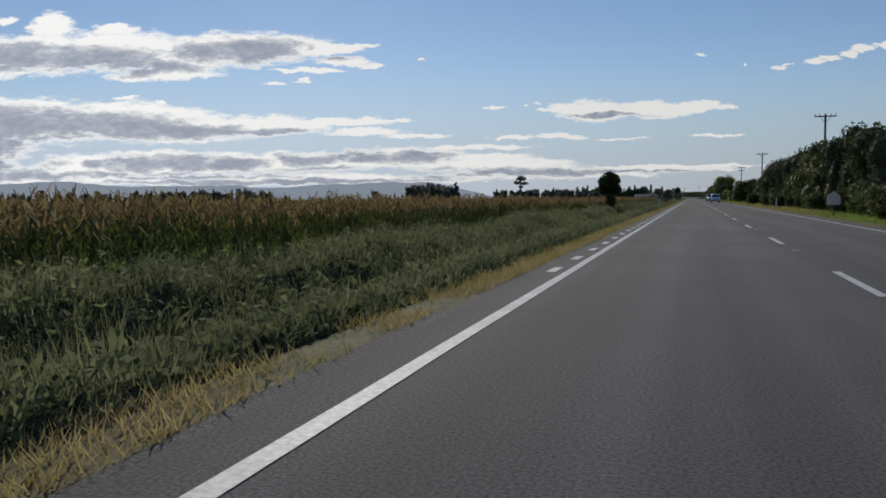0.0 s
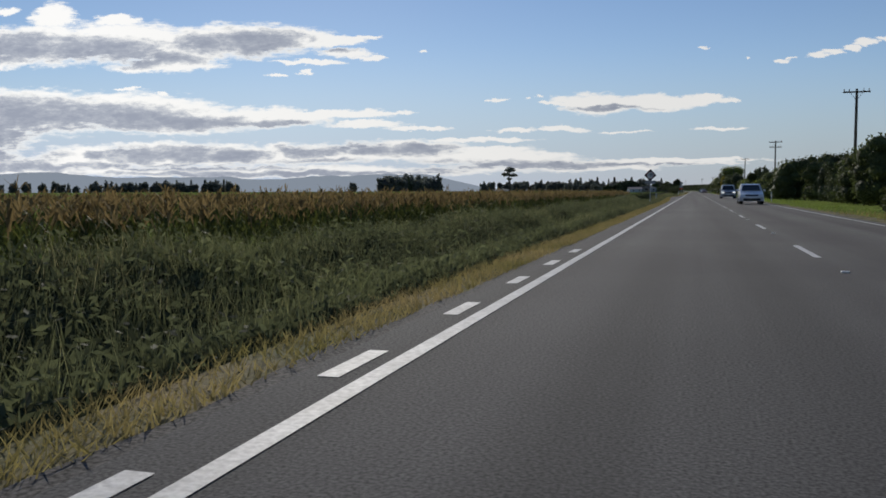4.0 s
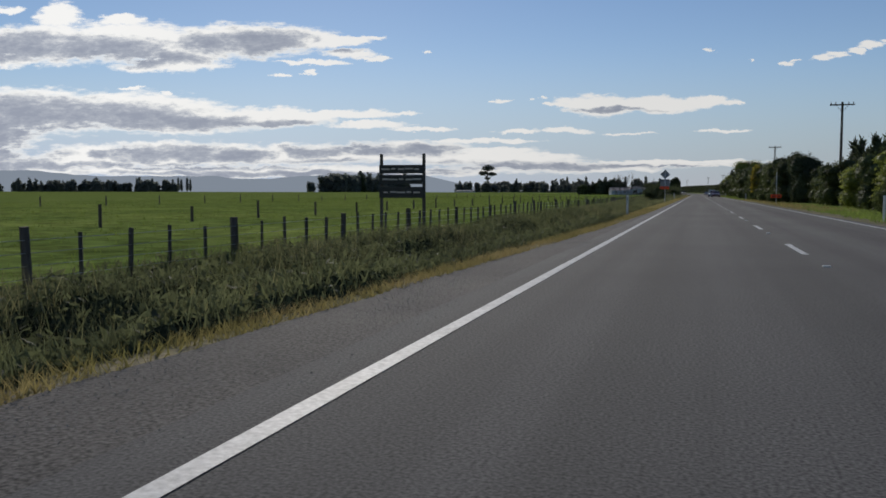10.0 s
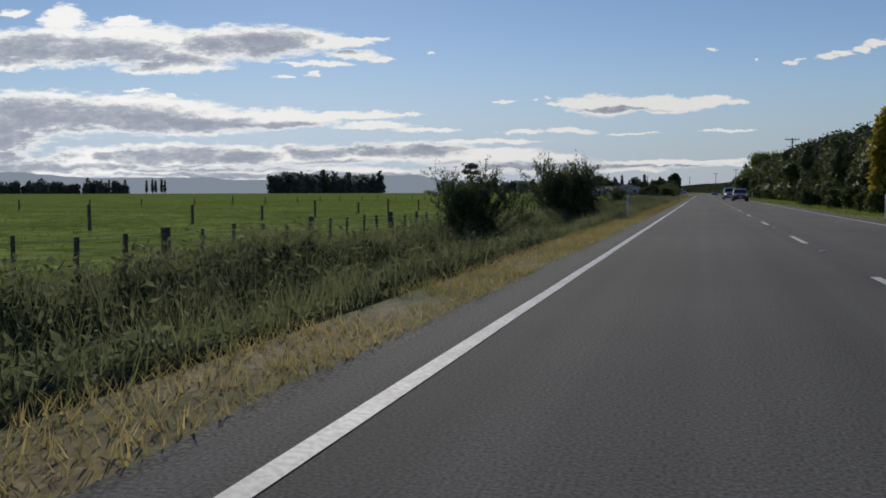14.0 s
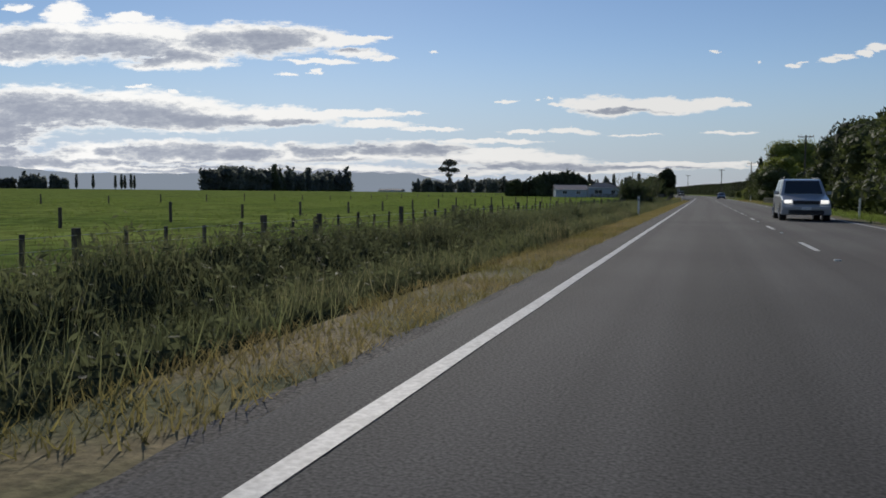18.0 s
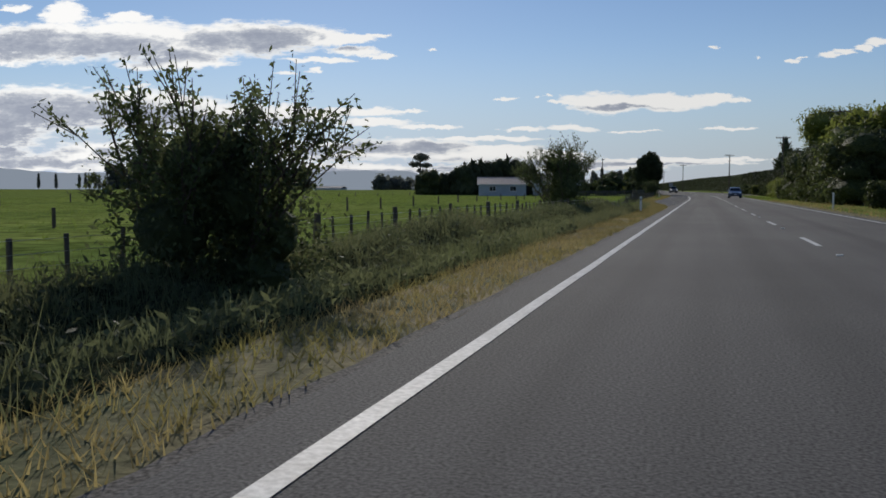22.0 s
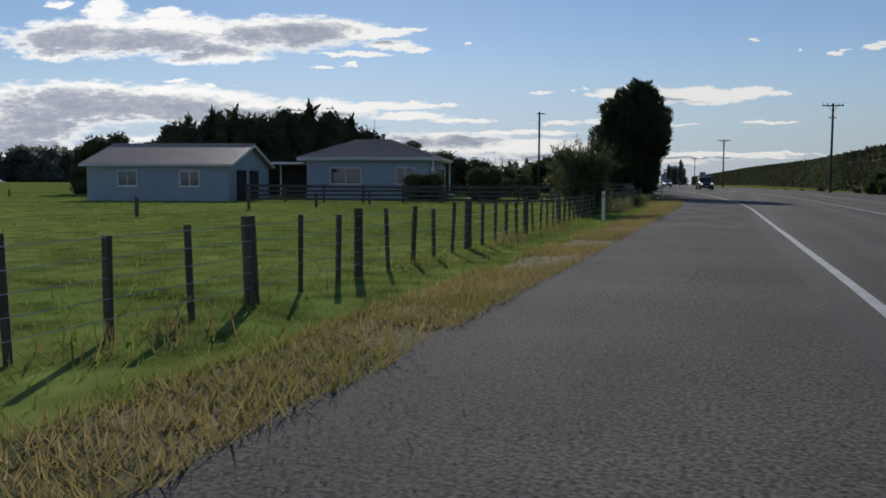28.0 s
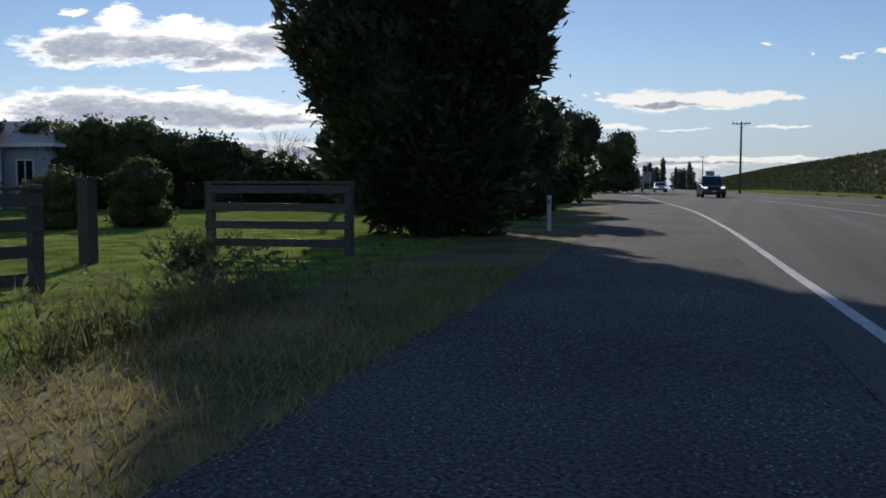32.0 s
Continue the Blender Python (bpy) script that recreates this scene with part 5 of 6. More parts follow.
for s in (-1, 1):
    bm = bmesh.new()
    v = [bm.verts.new(p) for p in ((0, -BW / 2, BE), (0, BW / 2, BE), (0, 0, BR - 0.04))]
    w = [bm.verts.new((q.co.x - 0.1 * s, q.co.y, q.co.z)) for q in v]
    bm.faces.new(v), bm.faces.new(w[::-1])
    for i in range(3):
        bm.faces.new((v[i], w[i], w[(i + 1) % 3], v[(i + 1) % 3]))
    bmesh.ops.recalc_face_normals(bm, faces=bm.faces)
    g = part("gable", bm, BOARD, barn)
    g.location = (s * BL / 2, 0, 0)
part("roof", gable_roof(BL, BW, BE, BR, 0.35), ROOF_METAL, barn, "pale corrugated metal roof")
part("ridge_cap", rod((-BL / 2 - 0.35, 0, BR + 0.08), (BL / 2 + 0.35, 0, BR + 0.08), 0.07, None, 8), ROOF_METAL, barn)
part("gutter", rod((-BL / 2 - 0.35, -BW / 2 - 0.38, BE - 0.12), (BL / 2 + 0.35, -BW / 2 - 0.38, BE - 0.12), 0.06, None, 8), WHITE, barn)
for x in (-1.9, 2.1):
    window(barn, x, -BW / 2 - 0.08, 1.45, 1.3, 1.0, 0)
for y in (-1.9, 0.7):
    # Solid panels on the gable wall, the openings' shade painted as near-black.
    part("doorway", box((0.05, 1.7, 2.0), (BL / 2 + 0.10, y, 1.0), 0, 0.01), DARK, barn, "doorway panel painted dark with the inside's shade")
pitch = math.degrees(math.atan2(BR - BE, BW / 2))
for s in (-1, 1):
    bm = bmesh.new()
    add_box(bm, (0.06, BW / 2 / math.cos(radians(pitch)) + 0.35, 0.16), (0, s * (BW / 4 + 0.16), (BE + BR) / 2 - 0.05), 0, 0, (-s * pitch, 0))
    b = part("bargeboard", bm, WHITE, barn)
    b.location = (BL / 2 + 0.36, 0, 0.0)

# house: hipped roof, front towards the road
def hip_roof(lx, ly, o, z0, z1, left, right, shift):
    """Hipped roof: overhang o, the ridge ends left and right of the walls' ends, moved by shift."""
    bm = bmesh.new()
    b = [bm.verts.new((x, y, z0)) for x, y in ((-lx / 2 - o, -ly / 2 - o), (lx / 2 + o, -ly / 2 - o), (lx / 2 + o, ly / 2 + o), (-lx / 2 - o, ly / 2 + o))]
    r0, r1 = bm.verts.new((-lx / 2 + left, shift, z1)), bm.verts.new((lx / 2 - right, shift, z1))
    for f in ((b[0], b[1], r1, r0), (b[2], b[3], r0, r1), (b[1], b[2], r1), (b[3], b[0], r0), b[::-1]):
        bm.faces.new(f)
    return bm


house = thing("house", "white weatherboard bungalow with a hipped grey tile roof", "house", at=(-32.14, 700.37, -0.15), turn=11.2)
HL, HD, o = 9.24, 8.07, 0.6
EZ, RZ, RL, RR, RY = 3.04, 4.52, 2.88, 3.47, -0.58
board_walls(house, HL, HD, 0, EZ - 0.08)
part("roof", hip_roof(HL, HD, o, EZ, RZ, RL, RR, RY), ROOF_TILE, house, "grey-brown tiled hip roof")
bm = bmesh.new()
for i in range(1, 14):
    k = i / 14
    x0, x1 = -HL / 2 - o + k * (RL + o), HL / 2 + o - k * (RR + o)
    ya, yb = -HD / 2 - o + k * (RY + HD / 2 + o), HD / 2 + o + k * (RY - HD / 2 - o)
    z = EZ + 0.02 + (RZ - EZ) * k
    for y in (ya, yb):
        add_box(bm, (x1 - x0, 0.05, 0.03), ((x0 + x1) / 2, y, z))
    for x in (x0, x1):
        add_box(bm, (0.05, yb - ya, 0.03), (x, (ya + yb) / 2, z))
part("tile_course", bm, ROOF_TILE, house)
bm = bmesh.new()
for s in (-1, 1):
    add_box(bm, (HL + 2 * o, 0.04, 0.18), (0, s * (HD / 2 + o), EZ - 0.06))
    add_box(bm, (0.04, HD + 2 * o - 0.05, 0.18), (s * (HL / 2 + o), 0, EZ - 0.06))
part("fascia", bm, WHITE, house)
part("gutter", rod((-HL / 2 - o, -HD / 2 - o - 0.06, EZ), (HL / 2 + o, -HD / 2 - o - 0.06, EZ), 0.06, None, 8), WHITE, house)
part("gutter", rod((HL / 2 + o + 0.06, -HD / 2 - o, EZ), (HL / 2 + o + 0.06, HD / 2 + o, EZ), 0.06, None, 8), WHITE, house)
bm = bmesh.new()
for e in (-1, 1):
    add_rod(bm, (HL / 2 + o, e * (HD / 2 + o), EZ + 0.04), (HL / 2 - RR, RY, RZ + 0.03), 0.07, None, 6)
    add_rod(bm, (-HL / 2 - o, e * (HD / 2 + o), EZ + 0.04), (-HL / 2 + RL, RY, RZ + 0.03), 0.07, None, 6)
add_rod(bm, (-HL / 2 + RL, RY, RZ + 0.03), (HL / 2 - RR, RY, RZ + 0.03), 0.08, None, 6)
part("ridge_cap", bm, ROOF_METAL, house)
for x, w in ((-1.6, 2.4), (2.9, 1.4)):
    window(house, x, -HD / 2 - 0.09, 1.75, w, 1.25, 0)
for y, w in ((-2.3, 1.2), (1.0, 2.2)):
    window(house, HL / 2 + 0.09, y, 1.75, w, 1.35, 90)
for z in (0.06, 0.22):
    part("step", box((1.1 - z, 1.6, 0.16), (HL / 2 + 0.6 - z / 2, 3.0, z), 0, 0.01), GREY_POST, house)
part("door", box((0.06, 0.85, 2.0), (HL / 2 + 0.09, 3.0, 1.3), 0, 0.01), DARK, house, "dark side door")
wing = part("wing_wall", box((6.6, 4.0, 2.7), (0.9, HD / 2 + 1.98, 1.35)), BOARD, house)
wr = part("wing_roof", hip_roof(4.0, 6.6, 0.5, 2.74, 3.75, 1.4, 1.9, 0.0), ROOF_TILE, house, "grey-brown tiled roof of the rear wing")
wr.matrix_basis = pose(0.9, HD / 2 + 2.0, 0, 0, 0, 0)
window(house, 4.28, HD / 2 + 2.2, 1.6, 1.5, 1.2, 90)
part("carport_roof", box((3.2, 3.6, 0.16), (-HL / 2 - 2.2, -1.2, 2.72), 0, 0.02), WHITE, house, "low flat carport roof")
for y in (-2.8, 0.4):
    part("carport_post", box((0.1, 0.1, 2.64), (-HL / 2 - 3.6, y, 1.32)), WHITE, house)
part("carport_back", box((3.0, 0.08, 2.62), (-HL / 2 - 2.2, 0.6, 1.31)), DARK, house, "dark back of the carport")
chim = part("chimney", rod((0.5, RY, RZ - 0.2), (0.5, RY, RZ + 0.38), 0.13, None, 10), SIGN_BACK, house, "steel flue")
part("cowl", rod((0.5, RY, RZ + 0.38), (0.5, RY, RZ + 0.55), 0.22, 0.14, 10), SIGN_BACK, chim)
bm = bmesh.new()
add_rod(bm, (-0.2, RY, RZ - 0.1), (-0.2, RY, RZ + 1.7), 0.018, None, 6)
for i in range(7):
    add_rod(bm, (-0.9 + 0.22 * i, RY - 0.35, RZ + 1.0), (-0.9 + 0.22 * i, RY + 0.35, RZ + 1.0), 0.007, None, 4)
add_rod(bm, (-1.0, RY, RZ + 1.0), (0.5, RY, RZ + 1.0), 0.010, None, 4)
part("aerial", bm, WIRE, house)
for y in (-HD / 2 - 0.4, HD / 2 + 0.4):
    part("porch_post", box((0.1, 0.1, EZ - 0.08), (HL / 2 + 0.45, y, (EZ - 0.08) / 2)), WHITE, house)

cot = thing("garden_cottage", "pale weatherboard cottage with a hipped roof behind the garden", "house", at=(-41.6, 722.6, 0.05), turn=6)
CL, CD = 8.4, 6.0
board_walls(cot, CL, CD, 0, 2.96)
part("roof", hip_roof(CL, CD, 0.6, 3.02, 4.4, 2.6, 2.6, 0.0), ROOF_TILE, cot, "grey-brown tiled hip roof")
bm = bmesh.new()
for e in (-1, 1):
    add_box(bm, (CL + 1.2, 0.04, 0.16), (0, e * (CD / 2 + 0.6), 2.97))
    add_box(bm, (0.04, CD + 1.15, 0.16), (e * (CL / 2 + 0.6), 0, 2.97))
part("fascia", bm, WHITE, cot)
for x, w in ((0.4, 1.6), (2.8, 1.0)):
    window(cot, x, -CD / 2 - 0.09, 1.7, w, 1.3, 0)
part("porch_post", box((0.1, 0.1, 2.94), (1.7, -CD / 2 - 0.45, 1.47)), WHITE, cot)

# far farm sheds
for x, y, w, h in ((-205, 1120, 16, 4), (-178, 1105, 12, 3.5), (-150, 1080, 18, 4), (-187, 925, 15, 3.2)):
    ob = thing("far_shed", "long low distant farm shed with a pale roof", "shed", "distant sheds", at=(x, y, FIELD))
    part("wall", box((w, 7, h * 0.7), (0, 0, h * 0.35)), BOARD, ob)
    part("roof", gable_roof(w, 7, h * 0.7, h, 0.3, 0.08, 2.0), FAR_ROOF, ob)


# ---- post and rail fences round the drive ----
def rail_fence(name, label, pts, h=1.05, rails=4, step=2.4, wood=RAIL):
    ob = thing(name, label, "fence", "post and rail fences", at=(*pts[0], 0))
    o = Vector((*pts[0], 0))
    for (x0, y0), (x1, y1) in zip(pts, pts[1:]):
        L = math.hypot(x1 - x0, y1 - y0)
        a = math.degrees(math.atan2(y1 - y0, x1 - x0))
        n = max(1, round(L / step))
        for i in range(n + 1):
            x, y = x0 + (x1 - x0) * i / n, y0 + (y1 - y0) * i / n
            p = part("post", box((0.13, 0.13, h + 0.35), (0, 0, (h - 0.25) / 2), 0, 0.012), wood, ob)
            p.matrix_basis = Matrix.Translation(Vector((x, y, ground_height(x, y))) - o) @ pose(0, 0, 0, rnd.uniform(-1.5, 1.5), rnd.uniform(-1.5, 1.5), a)
        zm = (ground_height(x0, y0) + ground_height(x1, y1)) / 2
        for k in range(rails):
            p = part("rail", box((L + 0.1, 0.04, 0.13), (0, -0.085, 0), 0, 0.008), wood, ob)
            p.matrix_basis = Matrix.Translation(Vector(((x0 + x1) / 2, (y0 + y1) / 2, zm + h - 0.08 - k * h / rails)) - o) @ pose(0, 0, 0, 0, rnd.uniform(-0.4, 0.4), a)
        p = part("top_rail", box((L + 0.15, 0.17, 0.04), (0, 0, 0), 0, 0.006), wood, ob, "weathered top rail shining in the sun")
        p.matrix_basis = Matrix.Translation(Vector(((x0 + x1) / 2, (y0 + y1) / 2, zm + h + 0.03)) - o) @ pose(0, 0, 0, 0, 0, a)
    return ob


rail_fence("rail_fence", "dark timber post and rail fence before the house", [(-33.5, 683.5), (-24.0, 685.5), (-15.2, 688.0)], 1.0, 4)
rail_fence("rail_fence", "dark timber post and rail yard fence beside the drive", [(-15.2, 688.0), (-14.8, 692.0), (-13.5, 696.2)], 1.1, 4)
rail_fence("rail_fence", "weathered rails carrying on from the wire fence", [(-10.95, 685.5), (-11.4, 692.5)], 1.02, 1, 3.5)
rail_fence("rail_fence", "low pale weathered rail fence before roadside trees", [(6.9, 549.5), (6.75, 556.0), (6.6, 566.0)], 0.72, 1, 1.7, PALE_RAIL)
rail_fence("rail_fence", "dark timber rails beside the drive gateway", [(-14.9, 701.2), (-12.5, 701.5)], 1.15, 4)
gp = thing("gate_post", "stout dark timber gate post", "post", at=(-15.6, 699.2, -0.1))
part("post", box((0.2, 0.2, 1.6), (0, 0, 0.45), 0, 0.015), RAIL, gp)
part("cap", box((0.25, 0.25, 0.05), (0, 0, 1.27), 0, 0.008), RAIL, gp)

# garden
TREES["cypress"] = make_tree("macrocarpa_tree", "huge dense dark cypress beside the road", "tree", "", [(0.1, 0, 5.2, 2.0, 2.0, 2.6), (0.2, 0.2, 2.2, 1.45, 1.45, 1.9), (-0.5, -0.3, 3.4, 1.8, 1.8, 1.9), (0.7, 0.3, 6.0, 1.6, 1.6, 1.8), (-0.6, 0.2, 6.4, 1.6, 1.6, 1.7), (0.3, -0.3, 7.6, 1.2, 1.2, 1.3), (-0.9, 0.6, 4.8, 1.4, 1.4, 1.6), (0.9, -0.6, 4.6, 1.4, 1.4, 1.7), (0.1, 0.2, 1.0, 1.15, 1.15, 1.2), (-1.6, -0.4, 4.4, 1.2, 1.2, 1.6), (-0.9, 0.3, 1.6, 1.4, 1.4, 1.5)], 56000, 0.055, NEEDLE, 150, 4.0, 0.4, 0.78, 1.5, 0.8, 0.62, 15000, 0.34)
TREES["cypress"].matrix_basis = pose(-13.05, 707.0, 0.0) @ Matrix.Diagonal((1.19, 1.19, 1.02, 1))
tagged(place(TREES["conifer1"], -19.0, 752, 0.3, 0, 7.5, 7.5), "dense dark conifer past the drive")
for x, y, h in ((-13.9, 716, 5.0), (-15.2, 722.5, 4.8), (-16.8, 729, 5.0)):
    tagged(place(TREES["conifer0"], x, y, 0.0, y * 7, h * 1.3, h), "dense dark conifer behind the great cypress")
tagged(place(TREES["broad2"], -23.5, 800, 0.5, 0, 9, 8.5), "dense dark tree beside the far bend")
tagged(place(TREES["broad0"], -32, 815, 0.5, 60, 8, 8), "dense dark tree beside the far bend")
for x, y, h, k in ((-23.4, 706.5, 1.9, "broad1"), (-22.4, 708.5, 2.2, "broad2"), (-19.5, 699.0, 1.3, "shrub1")):
    tagged(place(TREES[k], x, y, -0.15, h * 77, h * 1.1, h), "dense garden shrub near the house and fences")


def clipped_bush(w, d, h, seed, label):
    """A shorn bush with a flattish top and rounded shoulders."""
    ob = thing("clipped_bush", label, "shrub", "clipped garden bushes")
    blobs = [(sx * w * 0.24, sy * d * 0.24, z * h, w * 0.30, d * 0.30, h * 0.30) for sx in (-1, 1) for sy in (-1, 1) for z in (0.28, 0.70)] + [(0, 0, h * 0.5, w * 0.36, d * 0.36, h * 0.46)]
    part("crown", crown_mesh("crown", blobs, 9000, 0.035, LEAF, seed, 0.86, 1.2, 0.80), LEAF, ob)
    bm = bmesh.new()
    for i in range(5):
        add_rod(bm, (0.12 * math.cos(i * 1.3), 0.12 * math.sin(i * 1.3), -0.15), (w * 0.25 * math.cos(i * 1.3), d * 0.25 * math.sin(i * 1.3), h * 0.5), 0.035, 0.02, 6)
    part("stems", bm, BARK, ob)
    return ob


clipped_bush(2.6, 1.9, 1.85, 501, "dark clipped garden bush in front of the house").matrix_basis = pose(-24.9, 691.4, -0.12, 0, 0, 10)
clipped_bush(2.2, 1.8, 2.25, 502, "tall dark clipped bush beside the house corner").matrix_basis = pose(-21.1, 692.7, -0.12, 0, 0, 10)
palm = thing("cabbage_tree", "cabbage tree with a spiky rosette of leaves", "tree", at=(-17.2, 695.6, -0.1))
part("trunk", rod((0, 0, -0.2), (0, 0, 1.35), 0.12, 0.09, 9), BARK, palm)
bm = bmesh.new()
r5 = random.Random(5)
for i in range(90):
    d = Vector((r5.gauss(0, 1), r5.gauss(0, 1), r5.uniform(-0.3, 1.4))).normalized()
    s = d.cross(Vector((0, 0, 1))).normalized() * 0.03
    p = Vector((0, 0, 1.35))
    L = r5.uniform(0.7, 1.0)
    m = p + d * L * 0.6
    e = p + d * L + Vector((0, 0, -0.18))
    q = [bm.verts.new(w) for w in (p - s * 0.6, p + s * 0.6, m + s, m - s, e)]
    bm.faces.new((q[0], q[1], q[2], q[3])), bm.faces.new((q[3], q[2], q[4]))
part("leaves", bm, LEAF_LIGHT, palm)


rt2 = thing("cabbage_tree", "cabbage tree with a round dark head above the shrubs", "tree", at=(9.9, 285.5, -0.1))
part("trunk", rod((0, 0, -0.2), (0, 0, 3.3), 0.14, 0.10, 9), BARK, rt2)
part("leaves", crown_mesh("leaves", [(0, 0, 3.9, 0.8, 0.8, 0.75)], 1500, 0.16, LEAF, 77, 0.5, 2.4, 0.3), LEAF, rt2)


# ---- long clipped hedge beyond the bend ----
def hedge(name, label, pts, h, w, n, mat, seed, leaf=0.2):
    ob = thing(name, label, "hedge", at=(*pts[0], 0))
    o = np.array([*pts[0], 0.0])
    r = np.random.default_rng(seed)
    P = np.array(pts, float)
    seg = np.hypot(*np.diff(P, axis=0).T)
    t = np.concatenate([[0], np.cumsum(seg)])
    u = r.uniform(0, t[-1], n)
    c = np.stack([np.interp(u, t, P[:, 0]), np.interp(u, t, P[:, 1])], 1)
    side = r.choice([0, 1, 2], n, p=[0.45, 0.45, 0.1])
    z = np.where(side == 1, h + r.normal(0, 0.12, n), r.uniform(0.0, h, n))
    x = np.where(side == 0, -w / 2, np.where(side == 2, w / 2, r.uniform(-w / 2, w / 2, n))) + r.normal(0, 0.12, n)
    pts3 = np.stack([c[:, 0] + x, c[:, 1], z + np.array([rise(q) for q in c[:, 1]])], 1) - o
    for k in range(len(pts) - 1):
        v, f = leaf_arrays(pts3[(u >= t[k]) & (u < t[k + 1])], leaf, r, 0.0, 1.1)
        verts, faces = v.tolist(), f.tolist()
        (x0, y0), (x1, y1) = pts[k], pts[k + 1]
        m = len(verts)
        for x, y in ((x0, y0), (x1, y1)):
            zz = rise(y)
            verts += [(x - w * 0.45 - o[0], y - o[1], zz - 0.2), (x + w * 0.45 - o[0], y - o[1], zz - 0.2), (x + w * 0.42 - o[0], y - o[1], zz + h * 0.95), (x - w * 0.42 - o[0], y - o[1], zz + h * 0.95)]
        faces += [(m, m + 4, m + 7, m + 3), (m + 1, m + 2, m + 6, m + 5), (m + 3, m + 7, m + 6, m + 2), (m, m + 3, m + 2, m + 1), (m + 4, m + 5, m + 6, m + 7)]
        part("hedge_section", raw_mesh("hedge_section", verts, faces, mat), mat, ob)
    return ob


hedge("shelter_hedge", "long tall clipped dark green shelter hedge", [(13.2, 694), (11.6, 714), (10.5, 728), (9.5, 770), (8.0, 810), (-4.0, 920), (-19.0, 1065), (-34, 1200)], 4.9, 2.4, 75000, NEEDLE, 9)
row(SHR, 728, 860, 6.0, 14, 0.8, 3.0, 0.3, seed=44)

# two boards past the bend
for x, y, z, w, h in ((-16.5, 775, 1.75, 0.9, 1.1), (-12.0, 806, 1.9, 1.1, 1.9)):
    s = thing("direction_board", "pale back of a roadside board on two posts", "road sign", "boards past the bend", at=(x, y, rise(y)))
    for e in (-1, 1):
        part("post", rod((e * w * 0.35, 0, -0.5), (e * w * 0.35, 0, z + h / 2), 0.045, None, 8), GREY_POST, s)
    d = part("panel", plate(w, h, 0.02, 0.04), SIGN_BACK, s)
    d.location = (0, 0.06, z)


# ---- vehicles on the road ----
TYRE = material("tyre_rubber", (0.018, 0.018, 0.019), 0.85, 0.2)
RIM = material("alloy_rim", (0.42, 0.43, 0.44), 0.35, 0.08, metal=0.9)
TRIM = material("black_trim", (0.02, 0.02, 0.022), 0.5, 0.15)
LAMP = glass_material("lamp_glass", (0.75, 0.76, 0.78), 0.08)
RED = glass_material("tail_lamp", (0.35, 0.02, 0.02), 0.15)
CAR_GLASS = glass_material("car_glass", (0.015, 0.02, 0.025), 0.03)
LIT = glow_material("lit_headlamp", (1.0, 0.97, 0.9), 1.6)


def paint(name, color, rough=0.28):
    m = material(name, color, rough, 0.04, 2, 10, spec=0.6)
    m.node_tree.nodes["Principled BSDF"].inputs["Coat Weight"].default_value = 0.7
    return m


RED_CAR = paint("red_car", (0.16, 0.045, 0.045))
WHITE_CAR, SILVER_CAR, GREY_CAR, DARK_CAR, BLUE_CAR = paint("white_car", (0.72, 0.73, 0.74)), paint("silver_car", (0.42, 0.43, 0.45)), paint("grey_car", (0.22, 0.23, 0.25)), paint("dark_car", (0.035, 0.037, 0.042)), paint("blue_car", (0.10, 0.14, 0.22))


def loft(profile, half, bevel=0.05, tuck=0.0):
    """A closed side outline (y, z) swept across the width; its upper points lean in by tuck."""
    bm = bmesh.new()
    zs = [z for _, z in profile]
    z0, z1 = min(zs), max(zs)
    A, B = [], []
    for y, z in profile:
        k = half - tuck * max(0.0, (z - z0) / (z1 - z0))
        A.append(bm.verts.new((-k, y, z)))
        B.append(bm.verts.new((k, y, z)))
    n = len(profile)
    bm.faces.new(A)
    bm.faces.new(B[::-1])
    for i in range(n):
        bm.faces.new((A[i], B[i], B[(i + 1) % n], A[(i + 1) % n]))
    bmesh.ops.recalc_face_normals(bm, faces=bm.faces)
    if bevel:
        bmesh.ops.bevel(bm, geom=bm.edges[:], offset=bevel, segments=3, affect="EDGES", profile=0.6)
    return bm


def panel(corners, t=0.012):
    bm = bmesh.new()
    v = [bm.verts.new(c) for c in corners]
    f = bm.faces.new(v)
    f.normal_update()
    nrm = f.normal.copy()
    g = bmesh.ops.extrude_face_region(bm, geom=[f])
    bmesh.ops.translate(bm, verts=[e for e in g["geom"] if isinstance(e, bmesh.types.BMVert)], vec=nrm * t)
    bmesh.ops.recalc_face_normals(bm, faces=bm.faces)
    return bm


def wheel(parent, x, y, r, w):
    s = 1 if x > 0 else -1
    bm = bmesh.new()
    add_rod(bm, (x - w / 2, y, r), (x + w / 2, y, r), r, None, 28)
    bmesh.ops.bevel(bm, geom=[e for e in bm.edges if abs(e.verts[0].co.x - e.verts[1].co.x) < 1e-4], offset=0.03, segments=2, affect="EDGES")
    wh = part("wheel", bm, TYRE, parent)
    bm = bmesh.new()
    add_rod(bm, (x + s * (w / 2 - 0.03), y, r), (x + s * (w / 2 + 0.006), y, r), r * 0.66, r * 0.62, 24)
    for i in range(5):
        a = 2 * math.pi * i / 5
        add_rod(bm, (x + s * (w / 2 + 0.012), y, r), (x + s * (w / 2 + 0.012), y + math.cos(a) * r * 0.58, r + math.sin(a) * r * 0.58), 0.035, 0.03, 6)
    part("rim", bm, RIM, wh)


